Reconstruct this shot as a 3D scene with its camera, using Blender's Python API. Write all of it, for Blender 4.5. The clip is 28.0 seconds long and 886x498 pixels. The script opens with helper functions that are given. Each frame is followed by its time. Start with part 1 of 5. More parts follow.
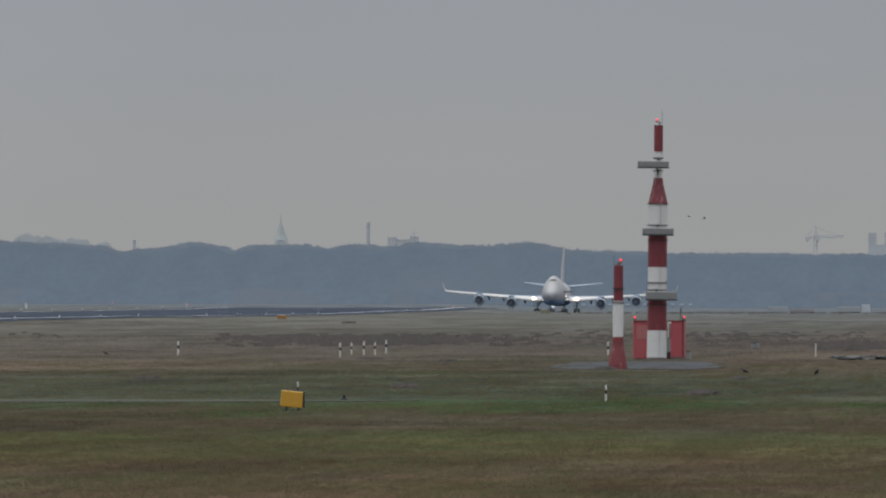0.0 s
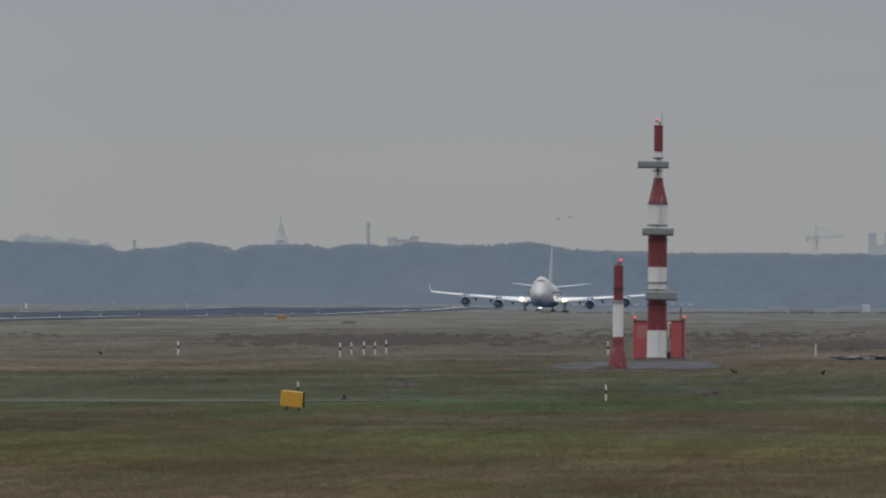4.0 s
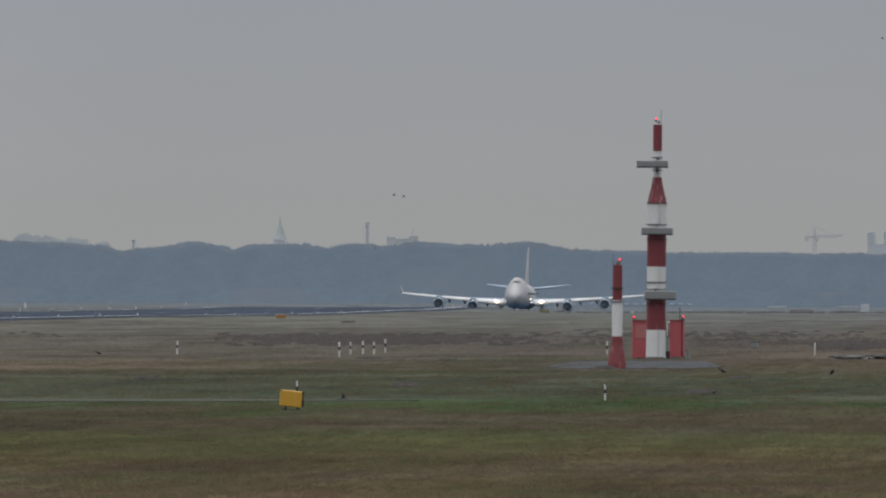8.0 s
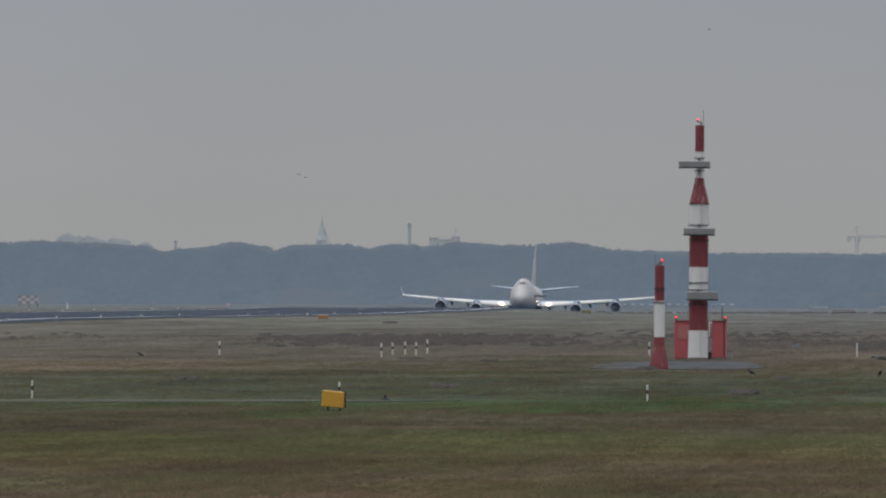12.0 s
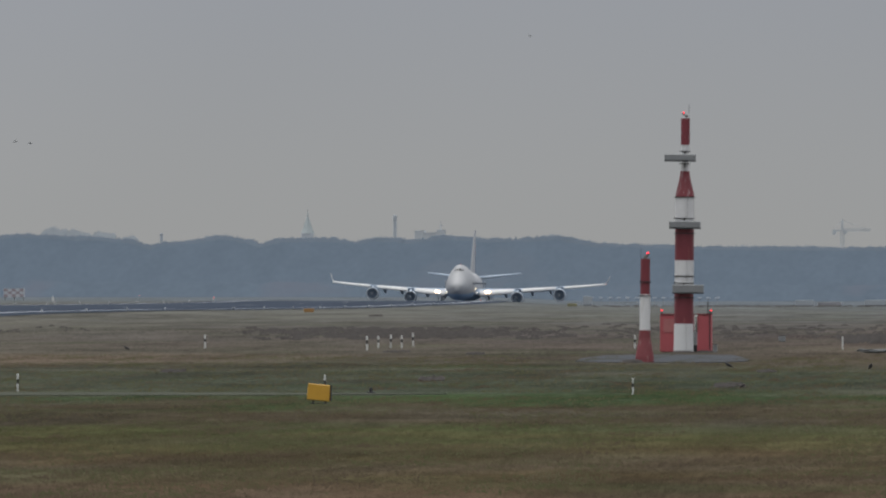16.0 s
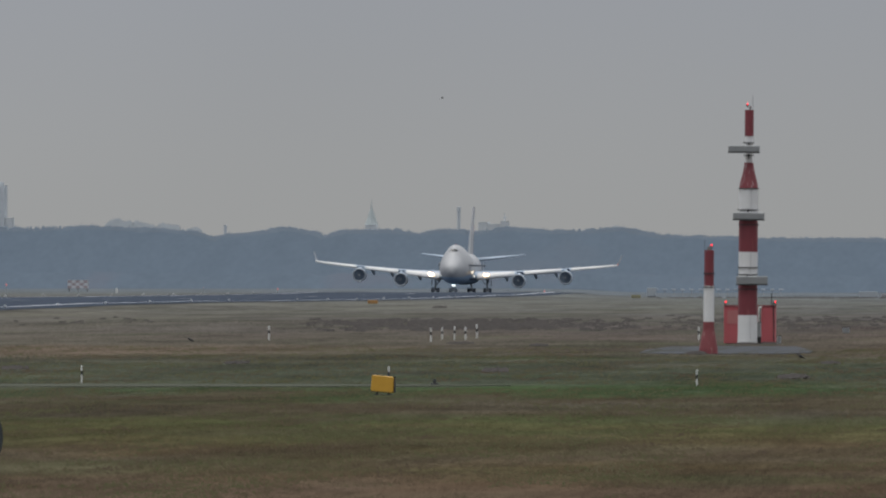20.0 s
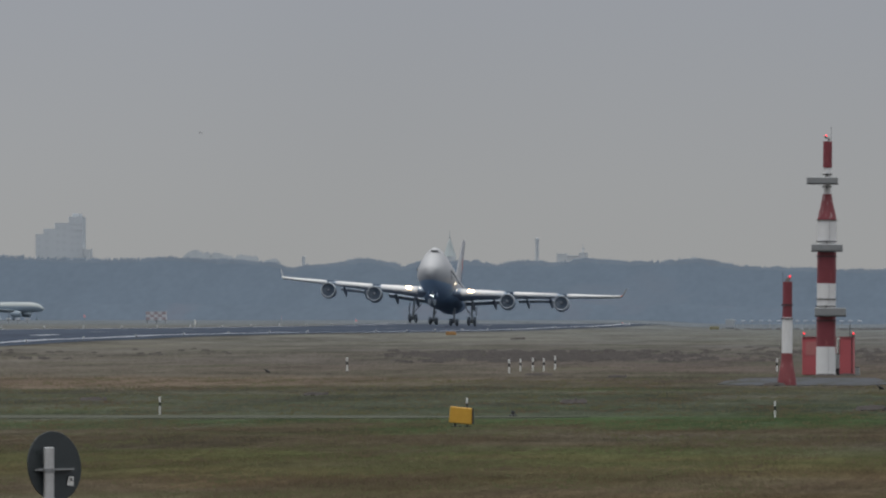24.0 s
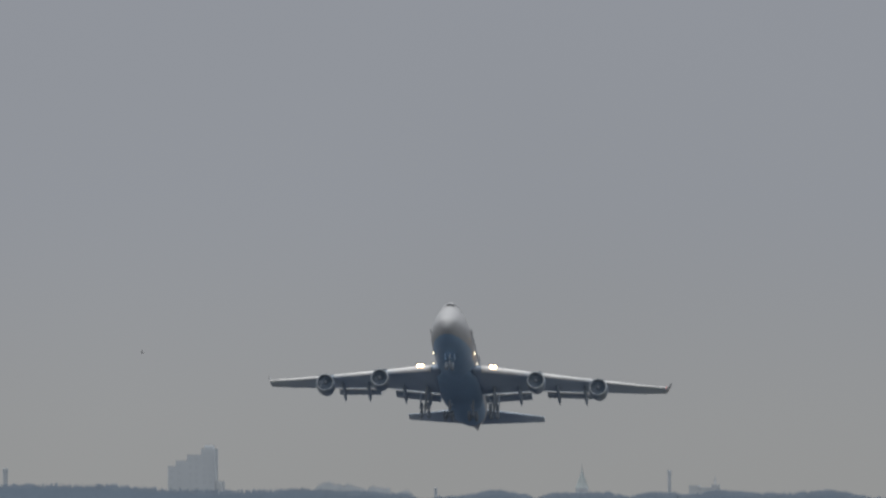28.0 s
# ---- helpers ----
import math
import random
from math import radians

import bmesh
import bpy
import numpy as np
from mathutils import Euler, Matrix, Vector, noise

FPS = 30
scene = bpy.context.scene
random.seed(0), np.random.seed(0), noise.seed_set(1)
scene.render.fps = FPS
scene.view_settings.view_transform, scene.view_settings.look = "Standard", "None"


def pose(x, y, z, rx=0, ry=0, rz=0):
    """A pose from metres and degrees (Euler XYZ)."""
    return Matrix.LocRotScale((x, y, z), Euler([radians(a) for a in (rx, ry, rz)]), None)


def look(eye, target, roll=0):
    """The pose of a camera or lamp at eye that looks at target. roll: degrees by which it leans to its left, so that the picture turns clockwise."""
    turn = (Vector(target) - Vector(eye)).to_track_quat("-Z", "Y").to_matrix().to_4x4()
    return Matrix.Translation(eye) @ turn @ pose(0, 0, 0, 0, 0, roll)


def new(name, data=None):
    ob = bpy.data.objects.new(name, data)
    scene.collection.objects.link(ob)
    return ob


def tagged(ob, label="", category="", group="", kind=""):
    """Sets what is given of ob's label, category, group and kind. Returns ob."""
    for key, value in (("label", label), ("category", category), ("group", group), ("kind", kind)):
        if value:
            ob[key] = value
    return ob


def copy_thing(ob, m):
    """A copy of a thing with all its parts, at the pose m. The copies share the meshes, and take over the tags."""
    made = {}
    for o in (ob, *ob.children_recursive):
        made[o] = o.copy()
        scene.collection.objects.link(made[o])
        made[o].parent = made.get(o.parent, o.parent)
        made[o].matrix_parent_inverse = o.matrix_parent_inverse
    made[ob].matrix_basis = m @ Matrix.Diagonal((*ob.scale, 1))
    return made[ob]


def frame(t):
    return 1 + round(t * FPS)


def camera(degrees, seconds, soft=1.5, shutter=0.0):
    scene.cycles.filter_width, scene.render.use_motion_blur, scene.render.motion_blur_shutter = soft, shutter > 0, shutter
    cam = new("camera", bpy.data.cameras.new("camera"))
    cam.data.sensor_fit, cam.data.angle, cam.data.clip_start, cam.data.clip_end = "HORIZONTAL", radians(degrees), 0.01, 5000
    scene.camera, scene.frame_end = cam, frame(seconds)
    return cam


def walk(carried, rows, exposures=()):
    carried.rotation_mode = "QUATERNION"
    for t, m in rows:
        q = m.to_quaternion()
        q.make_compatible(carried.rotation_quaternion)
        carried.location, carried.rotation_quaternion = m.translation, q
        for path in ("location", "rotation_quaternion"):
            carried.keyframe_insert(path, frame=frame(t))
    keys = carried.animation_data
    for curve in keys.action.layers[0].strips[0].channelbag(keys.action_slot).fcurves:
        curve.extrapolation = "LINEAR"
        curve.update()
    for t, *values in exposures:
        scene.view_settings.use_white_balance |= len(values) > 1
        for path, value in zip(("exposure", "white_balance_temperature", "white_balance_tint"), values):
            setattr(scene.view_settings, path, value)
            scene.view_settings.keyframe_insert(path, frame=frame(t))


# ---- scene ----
cam = camera(4.5, 28.0, soft=2.2, shutter=0.5)
walk(cam, [
    (0, pose(0, 0, 4.0, 90.2556, 0, 3.5117)),
    (3.5, pose(0, 0, 4.0, 90.2556, 0, 3.5117)),
    (5.5, pose(0, 0, 4.0, 90.2541, 0, 3.5117)),
    (6.5, pose(0, 0, 4.0, 90.2541, 0, 3.5117)),
    (7.5, pose(0, 0, 4.0, 90.2533, 0, 3.5094)),
    (8, pose(0, 0, 4.0, 90.2527, 0, 3.5071)),
    (8.5, pose(0, 0, 4.0, 90.2383, 0, 3.4485)),
    (9, pose(0, 0, 4.0, 90.2929, 0, 3.6782)),
    (9.5, pose(0, 0, 4.0, 90.2670, 0, 3.6294)),
    (10, pose(0, 0, 4.0, 90.3044, 0, 3.6179)),
    (10.5, pose(0, 0, 4.0, 90.2900, 0, 3.6151)),
    (11, pose(0, 0, 4.0, 90.2900, 0, 3.7041)),
    (11.5, pose(0, 0, 4.0, 90.2757, 0, 3.7127)),
    (12, pose(0, 0, 4.0, 90.2556, 0, 3.7213)),
    (12.5, pose(0, 0, 4.0, 90.2469, 0, 3.7069)),
    (14.5, pose(0, 0, 4.0, 90.2383, 0, 3.6840)),
    (15, pose(0, 0, 4.0, 90.2383, 0, 3.6912)),
    (15.5, pose(0, 0, 4.0, 90.2340, 0, 3.6782)),
    (16, pose(0, 0, 4.0, 90.2211, 0, 3.6481)),
    (16.5, pose(0, 0, 4.0, 90.2082, 0, 3.6409)),
    (17, pose(0, 0, 4.0, 90.2024, 0, 3.6553)),
    (17.5, pose(0, 0, 4.0, 90.1737, 0, 3.6495)),
    (18, pose(0, 0, 4.0, 90.1694, 0, 3.7759)),
    (18.5, pose(0, 0, 4.0, 90.1752, 0, 3.8419)),
    (19, pose(0, 0, 4.0, 90.1809, 0, 3.8950)),
    (19.5, pose(0, 0, 4.0, 90.1852, 0, 3.9467)),
    (20, pose(0, 0, 4.0, 90.1780, 0, 3.9725)),
    (20.5, pose(0, 0, 4.0, 90.1852, 0, 4.0027)),
    (21, pose(0, 0, 4.0, 90.2039, 0, 4.0515)),
    (21.5, pose(0, 0, 4.0, 90.2197, 0, 4.1003)),
    (23.5, pose(0, 0, 4.0, 90.2814, 0, 4.2956)),
    (24, pose(0, 0, 4.0, 90.3380, 0, 4.3702)),
    (24.5, pose(0, 0, 4.0, 90.3815, 0, 4.4521)),
    (25, pose(0, 0, 4.0, 90.4228, 0, 4.5267)),
    (25.5, pose(0, 0, 4.0, 90.4726, 0, 4.6071)),
    (26, pose(0, 0, 4.0, 90.5455, 0, 4.7435)),
    (26.5, pose(0, 0, 4.0, 90.6748, 0, 4.8555)),
    (27, pose(0, 0, 4.0, 90.8608, 0, 4.9388)),
    (27.5, pose(0, 0, 4.0, 91.1640, 0, 5.0048)),
    (28, pose(0, 0, 4.0, 91.5161, 0, 5.0421)),
], exposures=[(0, 0.0), (20, 0.0), (26, 0.02), (27, -0.02), (28, -0.14)])

# ---- world, sun, exposure ----
world = bpy.data.worlds.new("overcast")
scene.world = world
world.use_nodes = True
wn, wl = world.node_tree.nodes, world.node_tree.links
wn.clear()
w_out, w_bg = wn.new("ShaderNodeOutputWorld"), wn.new("ShaderNodeBackground")
w_sky = wn.new("ShaderNodeTexSky")
w_sky.sky_type, w_sky.sun_disc = "NISHITA", False
w_sky.sun_elevation, w_sky.sun_rotation = radians(78), radians(219)
w_sky.air_density, w_sky.dust_density = 1.0, 4.0
w_dim = wn.new("ShaderNodeMix")
w_dim.data_type, w_dim.blend_type = "RGBA", "MULTIPLY"
w_dim.inputs[0].default_value = 1.0
w_dim.inputs[7].default_value = (0.06, 0.06, 0.06, 1)
w_co, w_sep, w_ramp = wn.new("ShaderNodeTexCoord"), wn.new("ShaderNodeSeparateXYZ"), wn.new("ShaderNodeValToRGB")
# cloud deck: grey at the horizon, three times as bright overhead
for i, (p, c) in enumerate([(0.0, (0.350, 0.352, 0.346)), (0.012, (0.347, 0.355, 0.362)), (0.03, (0.328, 0.347, 0.383)),
                            (0.075, (0.318, 0.338, 0.386)), (0.35, (0.58, 0.61, 0.66)), (1.0, (1.10, 1.13, 1.16))]):
    e = w_ramp.color_ramp.elements[i] if i < 2 else w_ramp.color_ramp.elements.new(p)
    e.position, e.color = p, (*c, 1)
w_noise = wn.new("ShaderNodeTexNoise")
w_noise.inputs["Scale"].default_value, w_noise.inputs["Detail"].default_value = 14.0, 2.0
w_fac = wn.new("ShaderNodeMapRange")
w_fac.inputs[3].default_value, w_fac.inputs[4].default_value = 0.93, 1.07
w_cloud = wn.new("ShaderNodeMix")
w_cloud.data_type, w_cloud.blend_type = "RGBA", "MULTIPLY"
w_cloud.inputs[0].default_value = 1.0
w_mix = wn.new("ShaderNodeMix")
w_mix.data_type = "RGBA"
w_mix.inputs[0].default_value = 0.92
wl.new(w_co.outputs["Generated"], w_sep.inputs[0])
wl.new(w_sep.outputs[2], w_ramp.inputs[0])
wl.new(w_co.outputs["Generated"], w_noise.inputs["Vector"])
wl.new(w_noise.outputs[0], w_fac.inputs[0])
wl.new(w_ramp.outputs[0], w_cloud.inputs[6])
wl.new(w_fac.outputs[0], w_cloud.inputs[7])
wl.new(w_sky.outputs[0], w_dim.inputs[6])
wl.new(w_dim.outputs[2], w_mix.inputs[6])
wl.new(w_cloud.outputs[2], w_mix.inputs[7])
wl.new(w_mix.outputs[2], w_bg.inputs[0])
w_bg.inputs[1].default_value = 1.0
wl.new(w_bg.outputs[0], w_out.inputs[0])

sun = new("sun", bpy.data.lights.new("sun", "SUN"))
sun.data.energy, sun.data.angle, sun.data.color = 1.5, radians(40), (1.0, 0.97, 0.93)
sun.matrix_world = look((-22, -18, 140), (0, 0, 0))


# ---- materials ----
def material(name, base, rough=0.6, metal=0.0, vary=0.15, scale=3.0, fine=40.0, bump=0.0, island=0.0, per_object=0.0, stretch=(1, 1, 1), stain=None, flat=0.0, gloss=0.5):
    """Principled surface with broad and fine variation, optional streaks, random shifts and relief."""
    m = bpy.data.materials.new(name)
    m.use_nodes = True
    n, l = m.node_tree.nodes, m.node_tree.links
    b = n["Principled BSDF"]
    b.inputs["Roughness"].default_value, b.inputs["Metallic"].default_value = rough, metal
    b.inputs["Specular IOR Level"].default_value = gloss
    if flat:  # leans all normals one way to even out shading, as haze would
        up = n.new("ShaderNodeCombineXYZ")
        up.inputs[1].default_value, up.inputs[2].default_value = -2.2 * flat, 2.8 * flat
        face, both, unit = n.new("ShaderNodeNewGeometry"), n.new("ShaderNodeVectorMath"), n.new("ShaderNodeVectorMath")
        unit.operation = "NORMALIZE"
        l.new(up.outputs[0], both.inputs[0])
        l.new(face.outputs["Normal"], both.inputs[1])
        l.new(both.outputs[0], unit.inputs[0])
        l.new(unit.outputs[0], b.inputs["Normal"])
    co, mp = n.new("ShaderNodeTexCoord"), n.new("ShaderNodeMapping")
    mp.inputs["Scale"].default_value = stretch
    l.new(co.outputs["Object"], mp.inputs[0])
    big, small = n.new("ShaderNodeTexNoise"), n.new("ShaderNodeTexNoise")
    big.inputs["Scale"].default_value, big.inputs["Detail"].default_value = scale, 4
    small.inputs["Scale"].default_value, small.inputs["Detail"].default_value = fine, 3
    l.new(mp.outputs[0], big.inputs["Vector"])
    l.new(mp.outputs[0], small.inputs["Vector"])
    add = n.new("ShaderNodeMath")
    add.operation = "ADD"
    l.new(big.outputs[0], add.inputs[0])
    l.new(small.outputs[0], add.inputs[1])
    last = add.outputs[0]
    for amount, node, out in ((island, "ShaderNodeNewGeometry", "Random Per Island"), (per_object, "ShaderNodeObjectInfo", "Random")):
        if amount:
            g, mul = n.new(node), n.new("ShaderNodeMath")
            mul.operation = "MULTIPLY_ADD"
            mul.inputs[1].default_value = amount
            l.new(g.outputs[out], mul.inputs[0])
            l.new(last, mul.inputs[2])
            last = mul.outputs[0]
    rng = n.new("ShaderNodeMapRange")
    rng.inputs[1].default_value, rng.inputs[2].default_value = 0.55, 1.45 + island + per_object
    rng.inputs[3].default_value, rng.inputs[4].default_value = 1 - vary, 1 + vary
    l.new(last, rng.inputs[0])
    mix = n.new("ShaderNodeMix")
    mix.data_type, mix.blend_type = "RGBA", "MULTIPLY"
    mix.inputs[0].default_value = 1
    mix.inputs[6].default_value = (*base, 1)
    l.new(rng.outputs[0], mix.inputs[7])
    col = mix.outputs[2]
    if stain:
        st, sr, sm = n.new("ShaderNodeTexNoise"), n.new("ShaderNodeMapRange"), n.new("ShaderNodeMix")
        st.inputs["Scale"].default_value = stain[1]
        st.inputs["Detail"].default_value = 5
        m2 = n.new("ShaderNodeMapping")
        m2.inputs["Scale"].default_value = stain[2]
        l.new(co.outputs["Object"], m2.inputs[0])
        l.new(m2.outputs[0], st.inputs["Vector"])
        sr.inputs[1].default_value, sr.inputs[2].default_value = stain[3], stain[3] + 0.12
        l.new(st.outputs[0], sr.inputs[0])
        sm.data_type = "RGBA"
        sm.inputs[7].default_value = (*stain[0], 1)
        l.new(sr.outputs[0], sm.inputs[0])
        l.new(col, sm.inputs[6])
        col = sm.outputs[2]
    l.new(col, b.inputs["Base Color"])
    if bump:
        bp = n.new("ShaderNodeBump")
        bp.inputs["Strength"].default_value = bump
        bp.inputs["Distance"].default_value = 0.02
        l.new(small.outputs[0], bp.inputs["Height"])
        l.new(bp.outputs[0], b.inputs["Normal"])
    return m


def glow(name, colour, strength):
    m = bpy.data.materials.new(name)
    m.use_nodes = True
    b = m.node_tree.nodes["Principled BSDF"]
    b.inputs["Base Color"].default_value = (*[min(1, c) for c in colour], 1)
    b.inputs["Emission Color"].default_value = (*colour, 1)
    b.inputs["Emission Strength"].default_value = strength
    return m


RED = material("red_paint", (0.195, 0.036, 0.047), 0.5, vary=0.18, scale=1.2, fine=20, stain=((0.30, 0.10, 0.09), 3.0, (1, 1, 0.25), 0.62))
RED_SCRAPED = material("scraped_red_paint", (0.205, 0.037, 0.046), 0.55, vary=0.18, scale=1.2, fine=20, stain=((0.40, 0.33, 0.33), 4.0, (1.6, 1.6, 0.22), 0.57))
RED_WORN = material("worn_red_paint", (0.20, 0.043, 0.049), 0.6, vary=0.25, scale=2, fine=25, stain=((0.38, 0.26, 0.24), 5.0, (1, 1, 0.12), 0.60))
WHITE = material("white_paint", (0.70, 0.70, 0.70), 0.5, vary=0.08, scale=1.0, fine=18, stain=((0.50, 0.50, 0.47), 4.0, (1, 1, 0.15), 0.64))
CABIN_RED = material("faded_red_cladding", (0.46, 0.10, 0.115), 0.55, vary=0.14, scale=0.8, fine=14)
CABIN_PINK = material("bleached_red_panel", (0.42, 0.15, 0.15), 0.6, vary=0.12, scale=2, fine=20)
GALV = material("galvanised_steel", (0.24, 0.25, 0.255), 0.55, 0.2, vary=0.14, scale=3, fine=30)
DARK_STEEL = material("dark_steel", (0.05, 0.052, 0.055), 0.55, 0.4, vary=0.2)
GREY_BOX = material("grey_cabinet_paint", (0.34, 0.36, 0.36), 0.5, vary=0.12)
LAMP_RED = glow("red_obstruction_light", (1.0, 0.02, 0.035), 2.2)
FAR_RED = glow("dim_red_light", (0.9, 0.20, 0.18), 0.28)
LAMP_BODY = material("lamp_housing", (0.20, 0.19, 0.18), 0.5, 0.3)
POST_WHITE = material("post_white", (0.64, 0.64, 0.62), 0.55, vary=0.10, scale=6, fine=60, stain=((0.42, 0.40, 0.34), 9.0, (1, 1, 0.4), 0.66))
POST_BLACK = material("post_black", (0.018, 0.018, 0.020), 0.6, vary=0.2, scale=6)
YELLOW = material("yellow_sign_paint", (0.57, 0.31, 0.035), 0.5, vary=0.12, scale=4, fine=30, stain=((0.42, 0.24, 0.03), 6.0, (1, 1, 0.4), 0.64))
ORANGE = material("orange_sign_paint", (0.36, 0.17, 0.035), 0.5, vary=0.1, scale=4)
SIGN_RED = material("sign_red", (0.31, 0.025, 0.055), 0.45, vary=0.1, scale=5)
LETTER = material("faded_letter_white", (0.46, 0.38, 0.40), 0.6, vary=0.1, scale=5)
SIGN_BACK = material("sign_back_grey", (0.024, 0.031, 0.033), 0.5, 0.1, vary=0.25, scale=5, fine=50)
ALU = material("weathered_aluminium", (0.55, 0.56, 0.56), 0.4, 0.5, vary=0.12, scale=6)
ASPHALT = material("runway_asphalt", (0.057, 0.069, 0.092), 0.75, vary=0.30, scale=0.05, fine=2.0, stretch=(1, 0.08, 1), gloss=0.0)
PAD = material("pad_asphalt", (0.070, 0.074, 0.082), 0.85, vary=0.45, scale=0.5, fine=8, bump=0.3, gloss=0.05, stain=((0.050, 0.052, 0.040), 0.7, (1, 0.05, 1), 0.53))
LANE = material("lane_asphalt", (0.086, 0.091, 0.074), 0.95, vary=0.3, scale=0.2, fine=6, bump=0.3, gloss=0.0)
PAINT_LINE = material("runway_marking", (0.42, 0.45, 0.49), 0.6, vary=0.15, scale=0.1, fine=3)
WORN_LINE = material("worn_marking", (0.13, 0.145, 0.165), 0.7, vary=0.3, scale=0.1, fine=3)
# yellow dulled to stand for haze over the far sign
HAZED_YELLOW = material("hazed_yellow_paint", (0.205, 0.195, 0.110), 0.7, vary=0.1, scale=1)
# paler copy of the sign orange, standing for haze over distance
DISTANT_ORANGE = material("distance_paled_orange", (0.33, 0.175, 0.055), 0.6, vary=0.1, scale=2)
STONE = material("concrete_slab", (0.112, 0.117, 0.116), 0.8, per_object=0.8, vary=0.35, scale=1.5, bump=0.3)
CROW = material("black_feathers", (0.022, 0.022, 0.025), 0.6, vary=0.3, scale=20)
# feather colour lightened to stand for haze in front of flying crows
HAZED_CROW = material("hazed_feathers", (0.23, 0.235, 0.24), 0.7, vary=0.2, scale=20)
# blue-grey base colours of the woods carry the haze of distance
TWIGS = material("hazed_winter_twigs", (0.115, 0.146, 0.184), 0.95, vary=0.09, scale=0.10, fine=0.5, island=0.12, stretch=(1, 0.14, 1), flat=3.0, gloss=0.0, stain=((0.128, 0.153, 0.188), 0.02, (1, 0.2, 1.6), 0.60))
FAR_TWIGS = material("hazed_distant_twigs", (0.215, 0.238, 0.258), 0.95, vary=0.07, scale=0.05, fine=0.3, island=0.15, stretch=(1, 0.14, 1), flat=3.0, gloss=0.0)
CROWN_TWIGS = material("hazed_treetop_twigs", (0.130, 0.158, 0.192), 0.95, vary=0.10, scale=0.05, fine=0.3, island=0.15, stretch=(1, 0.14, 1), flat=3.0, gloss=0.0)
# foot of the woods: paler for ground haze, with real pinkish patches
WOODS_FOOT = material("hazed_foot_twigs", (0.118, 0.149, 0.187), 0.95, vary=0.10, scale=0.08, fine=0.4, stretch=(1, 0.15, 1), flat=3.0, gloss=0.0, stain=((0.137, 0.150, 0.184), 0.022, (1, 0.2, 1.6), 0.56))
SCRUB = material("dry_heather_scrub", (0.077, 0.071, 0.068), 0.95, vary=0.22, scale=0.1, fine=2, island=1.0, flat=1.0, gloss=0.0)
# town colours pulled towards the sky's to stand for haze
SLATE = material("hazed_spire_copper", (0.35, 0.39, 0.395), 0.8, vary=0.08, scale=0.2)
RENDER = material("hazed_city_render", (0.50, 0.53, 0.555), 0.85, vary=0.06, scale=0.1)
RENDER_PALE = material("hazed_pale_render", (0.50, 0.525, 0.54), 0.85, vary=0.04, scale=0.1)
GLASS_FAR = material("hazed_facade_window", (0.47, 0.50, 0.525), 0.8, vary=0.05)
STACK = material("hazed_stack_brick", (0.45, 0.48, 0.505), 0.9, vary=0.08, scale=0.5)
TOWER = material("hazed_tower_brick", (0.45, 0.48, 0.505), 0.9, vary=0.06, scale=0.3)
CRANE = material("hazed_crane_steel", (0.50, 0.525, 0.54), 0.7, vary=0.08)
# far containers and hut: haze is mixed into these paints too
BOX_WHITE = material("hazed_container_white", (0.34, 0.365, 0.385), 0.5, vary=0.1, scale=0.4)
BOX_OCHRE = material("hazed_container_ochre", (0.265, 0.262, 0.272), 0.55, vary=0.1, scale=0.4)
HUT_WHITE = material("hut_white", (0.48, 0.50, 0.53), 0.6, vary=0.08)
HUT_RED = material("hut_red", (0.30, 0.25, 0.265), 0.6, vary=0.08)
# airliner colours: dark ones lifted, white greyed, to stand for haze
HULL = material("aircraft_white", (0.41, 0.415, 0.425), 0.5, vary=0.04, scale=0.3, fine=5)
BELLY = material("hazed_aircraft_blue", (0.27, 0.39, 0.54), 0.6, vary=0.12, scale=0.3, fine=5)
WING = material("wing_grey", (0.41, 0.49, 0.595), 0.42, vary=0.08, scale=0.3, fine=4)
# pale edge colour includes the lit band along slats and flap noses
LIT_EDGE = material("lit_edge_pale", (0.74, 0.735, 0.725), 0.6, 0.0, vary=0.05, scale=0.5)
FLAP = material("flap_grey", (0.385, 0.455, 0.545), 0.45, vary=0.1, scale=0.4)
NACELLE = material("nacelle_blue", (0.22, 0.285, 0.37), 0.35, vary=0.08, scale=0.6)
LIP = material("intake_lip_metal", (0.42, 0.46, 0.50), 0.42, 0.25, vary=0.05)
FAN = material("hazed_fan_dark", (0.085, 0.112, 0.150), 0.8, 0.0, vary=0.2, gloss=0.0)
BLADE = material("titanium_blade", (0.10, 0.13, 0.17), 0.4, 0.2, vary=0.1)
SPINNER = material("spinner_grey", (0.20, 0.22, 0.25), 0.4, vary=0.1)
GEAR = material("gear_grey", (0.42, 0.46, 0.50), 0.5, 0.2, vary=0.15)
TYRE = material("hazed_tyre_rubber", (0.25, 0.285, 0.325), 0.85, vary=0.2, scale=6)
# jet colours dulled for haze; the fin's matches the woods behind it
JET_UP = material("jet_white", (0.33, 0.365, 0.365), 0.4, vary=0.05, scale=0.3)
JET_FIN = material("fin_woods_tone", (0.12, 0.153, 0.19), 0.6, vary=0.05, scale=0.3)
JET_LOW = material("jet_teal", (0.18, 0.23, 0.275), 0.4, vary=0.05, scale=0.3)
CABIN_GLASS = material("cabin_window_glass", (0.11, 0.125, 0.15), 0.3)
COCKPIT = material("cockpit_glass", (0.015, 0.018, 0.022), 0.12)
FIN_BLUE = material("fin_blue", (0.035, 0.050, 0.13), 0.4, vary=0.1, scale=0.4)
FIN_RED = material("fin_red", (0.36, 0.03, 0.04), 0.4, vary=0.1, scale=0.4)
LAND_LIGHT = glow("landing_light", (1.0, 0.72, 0.42), 20.0)
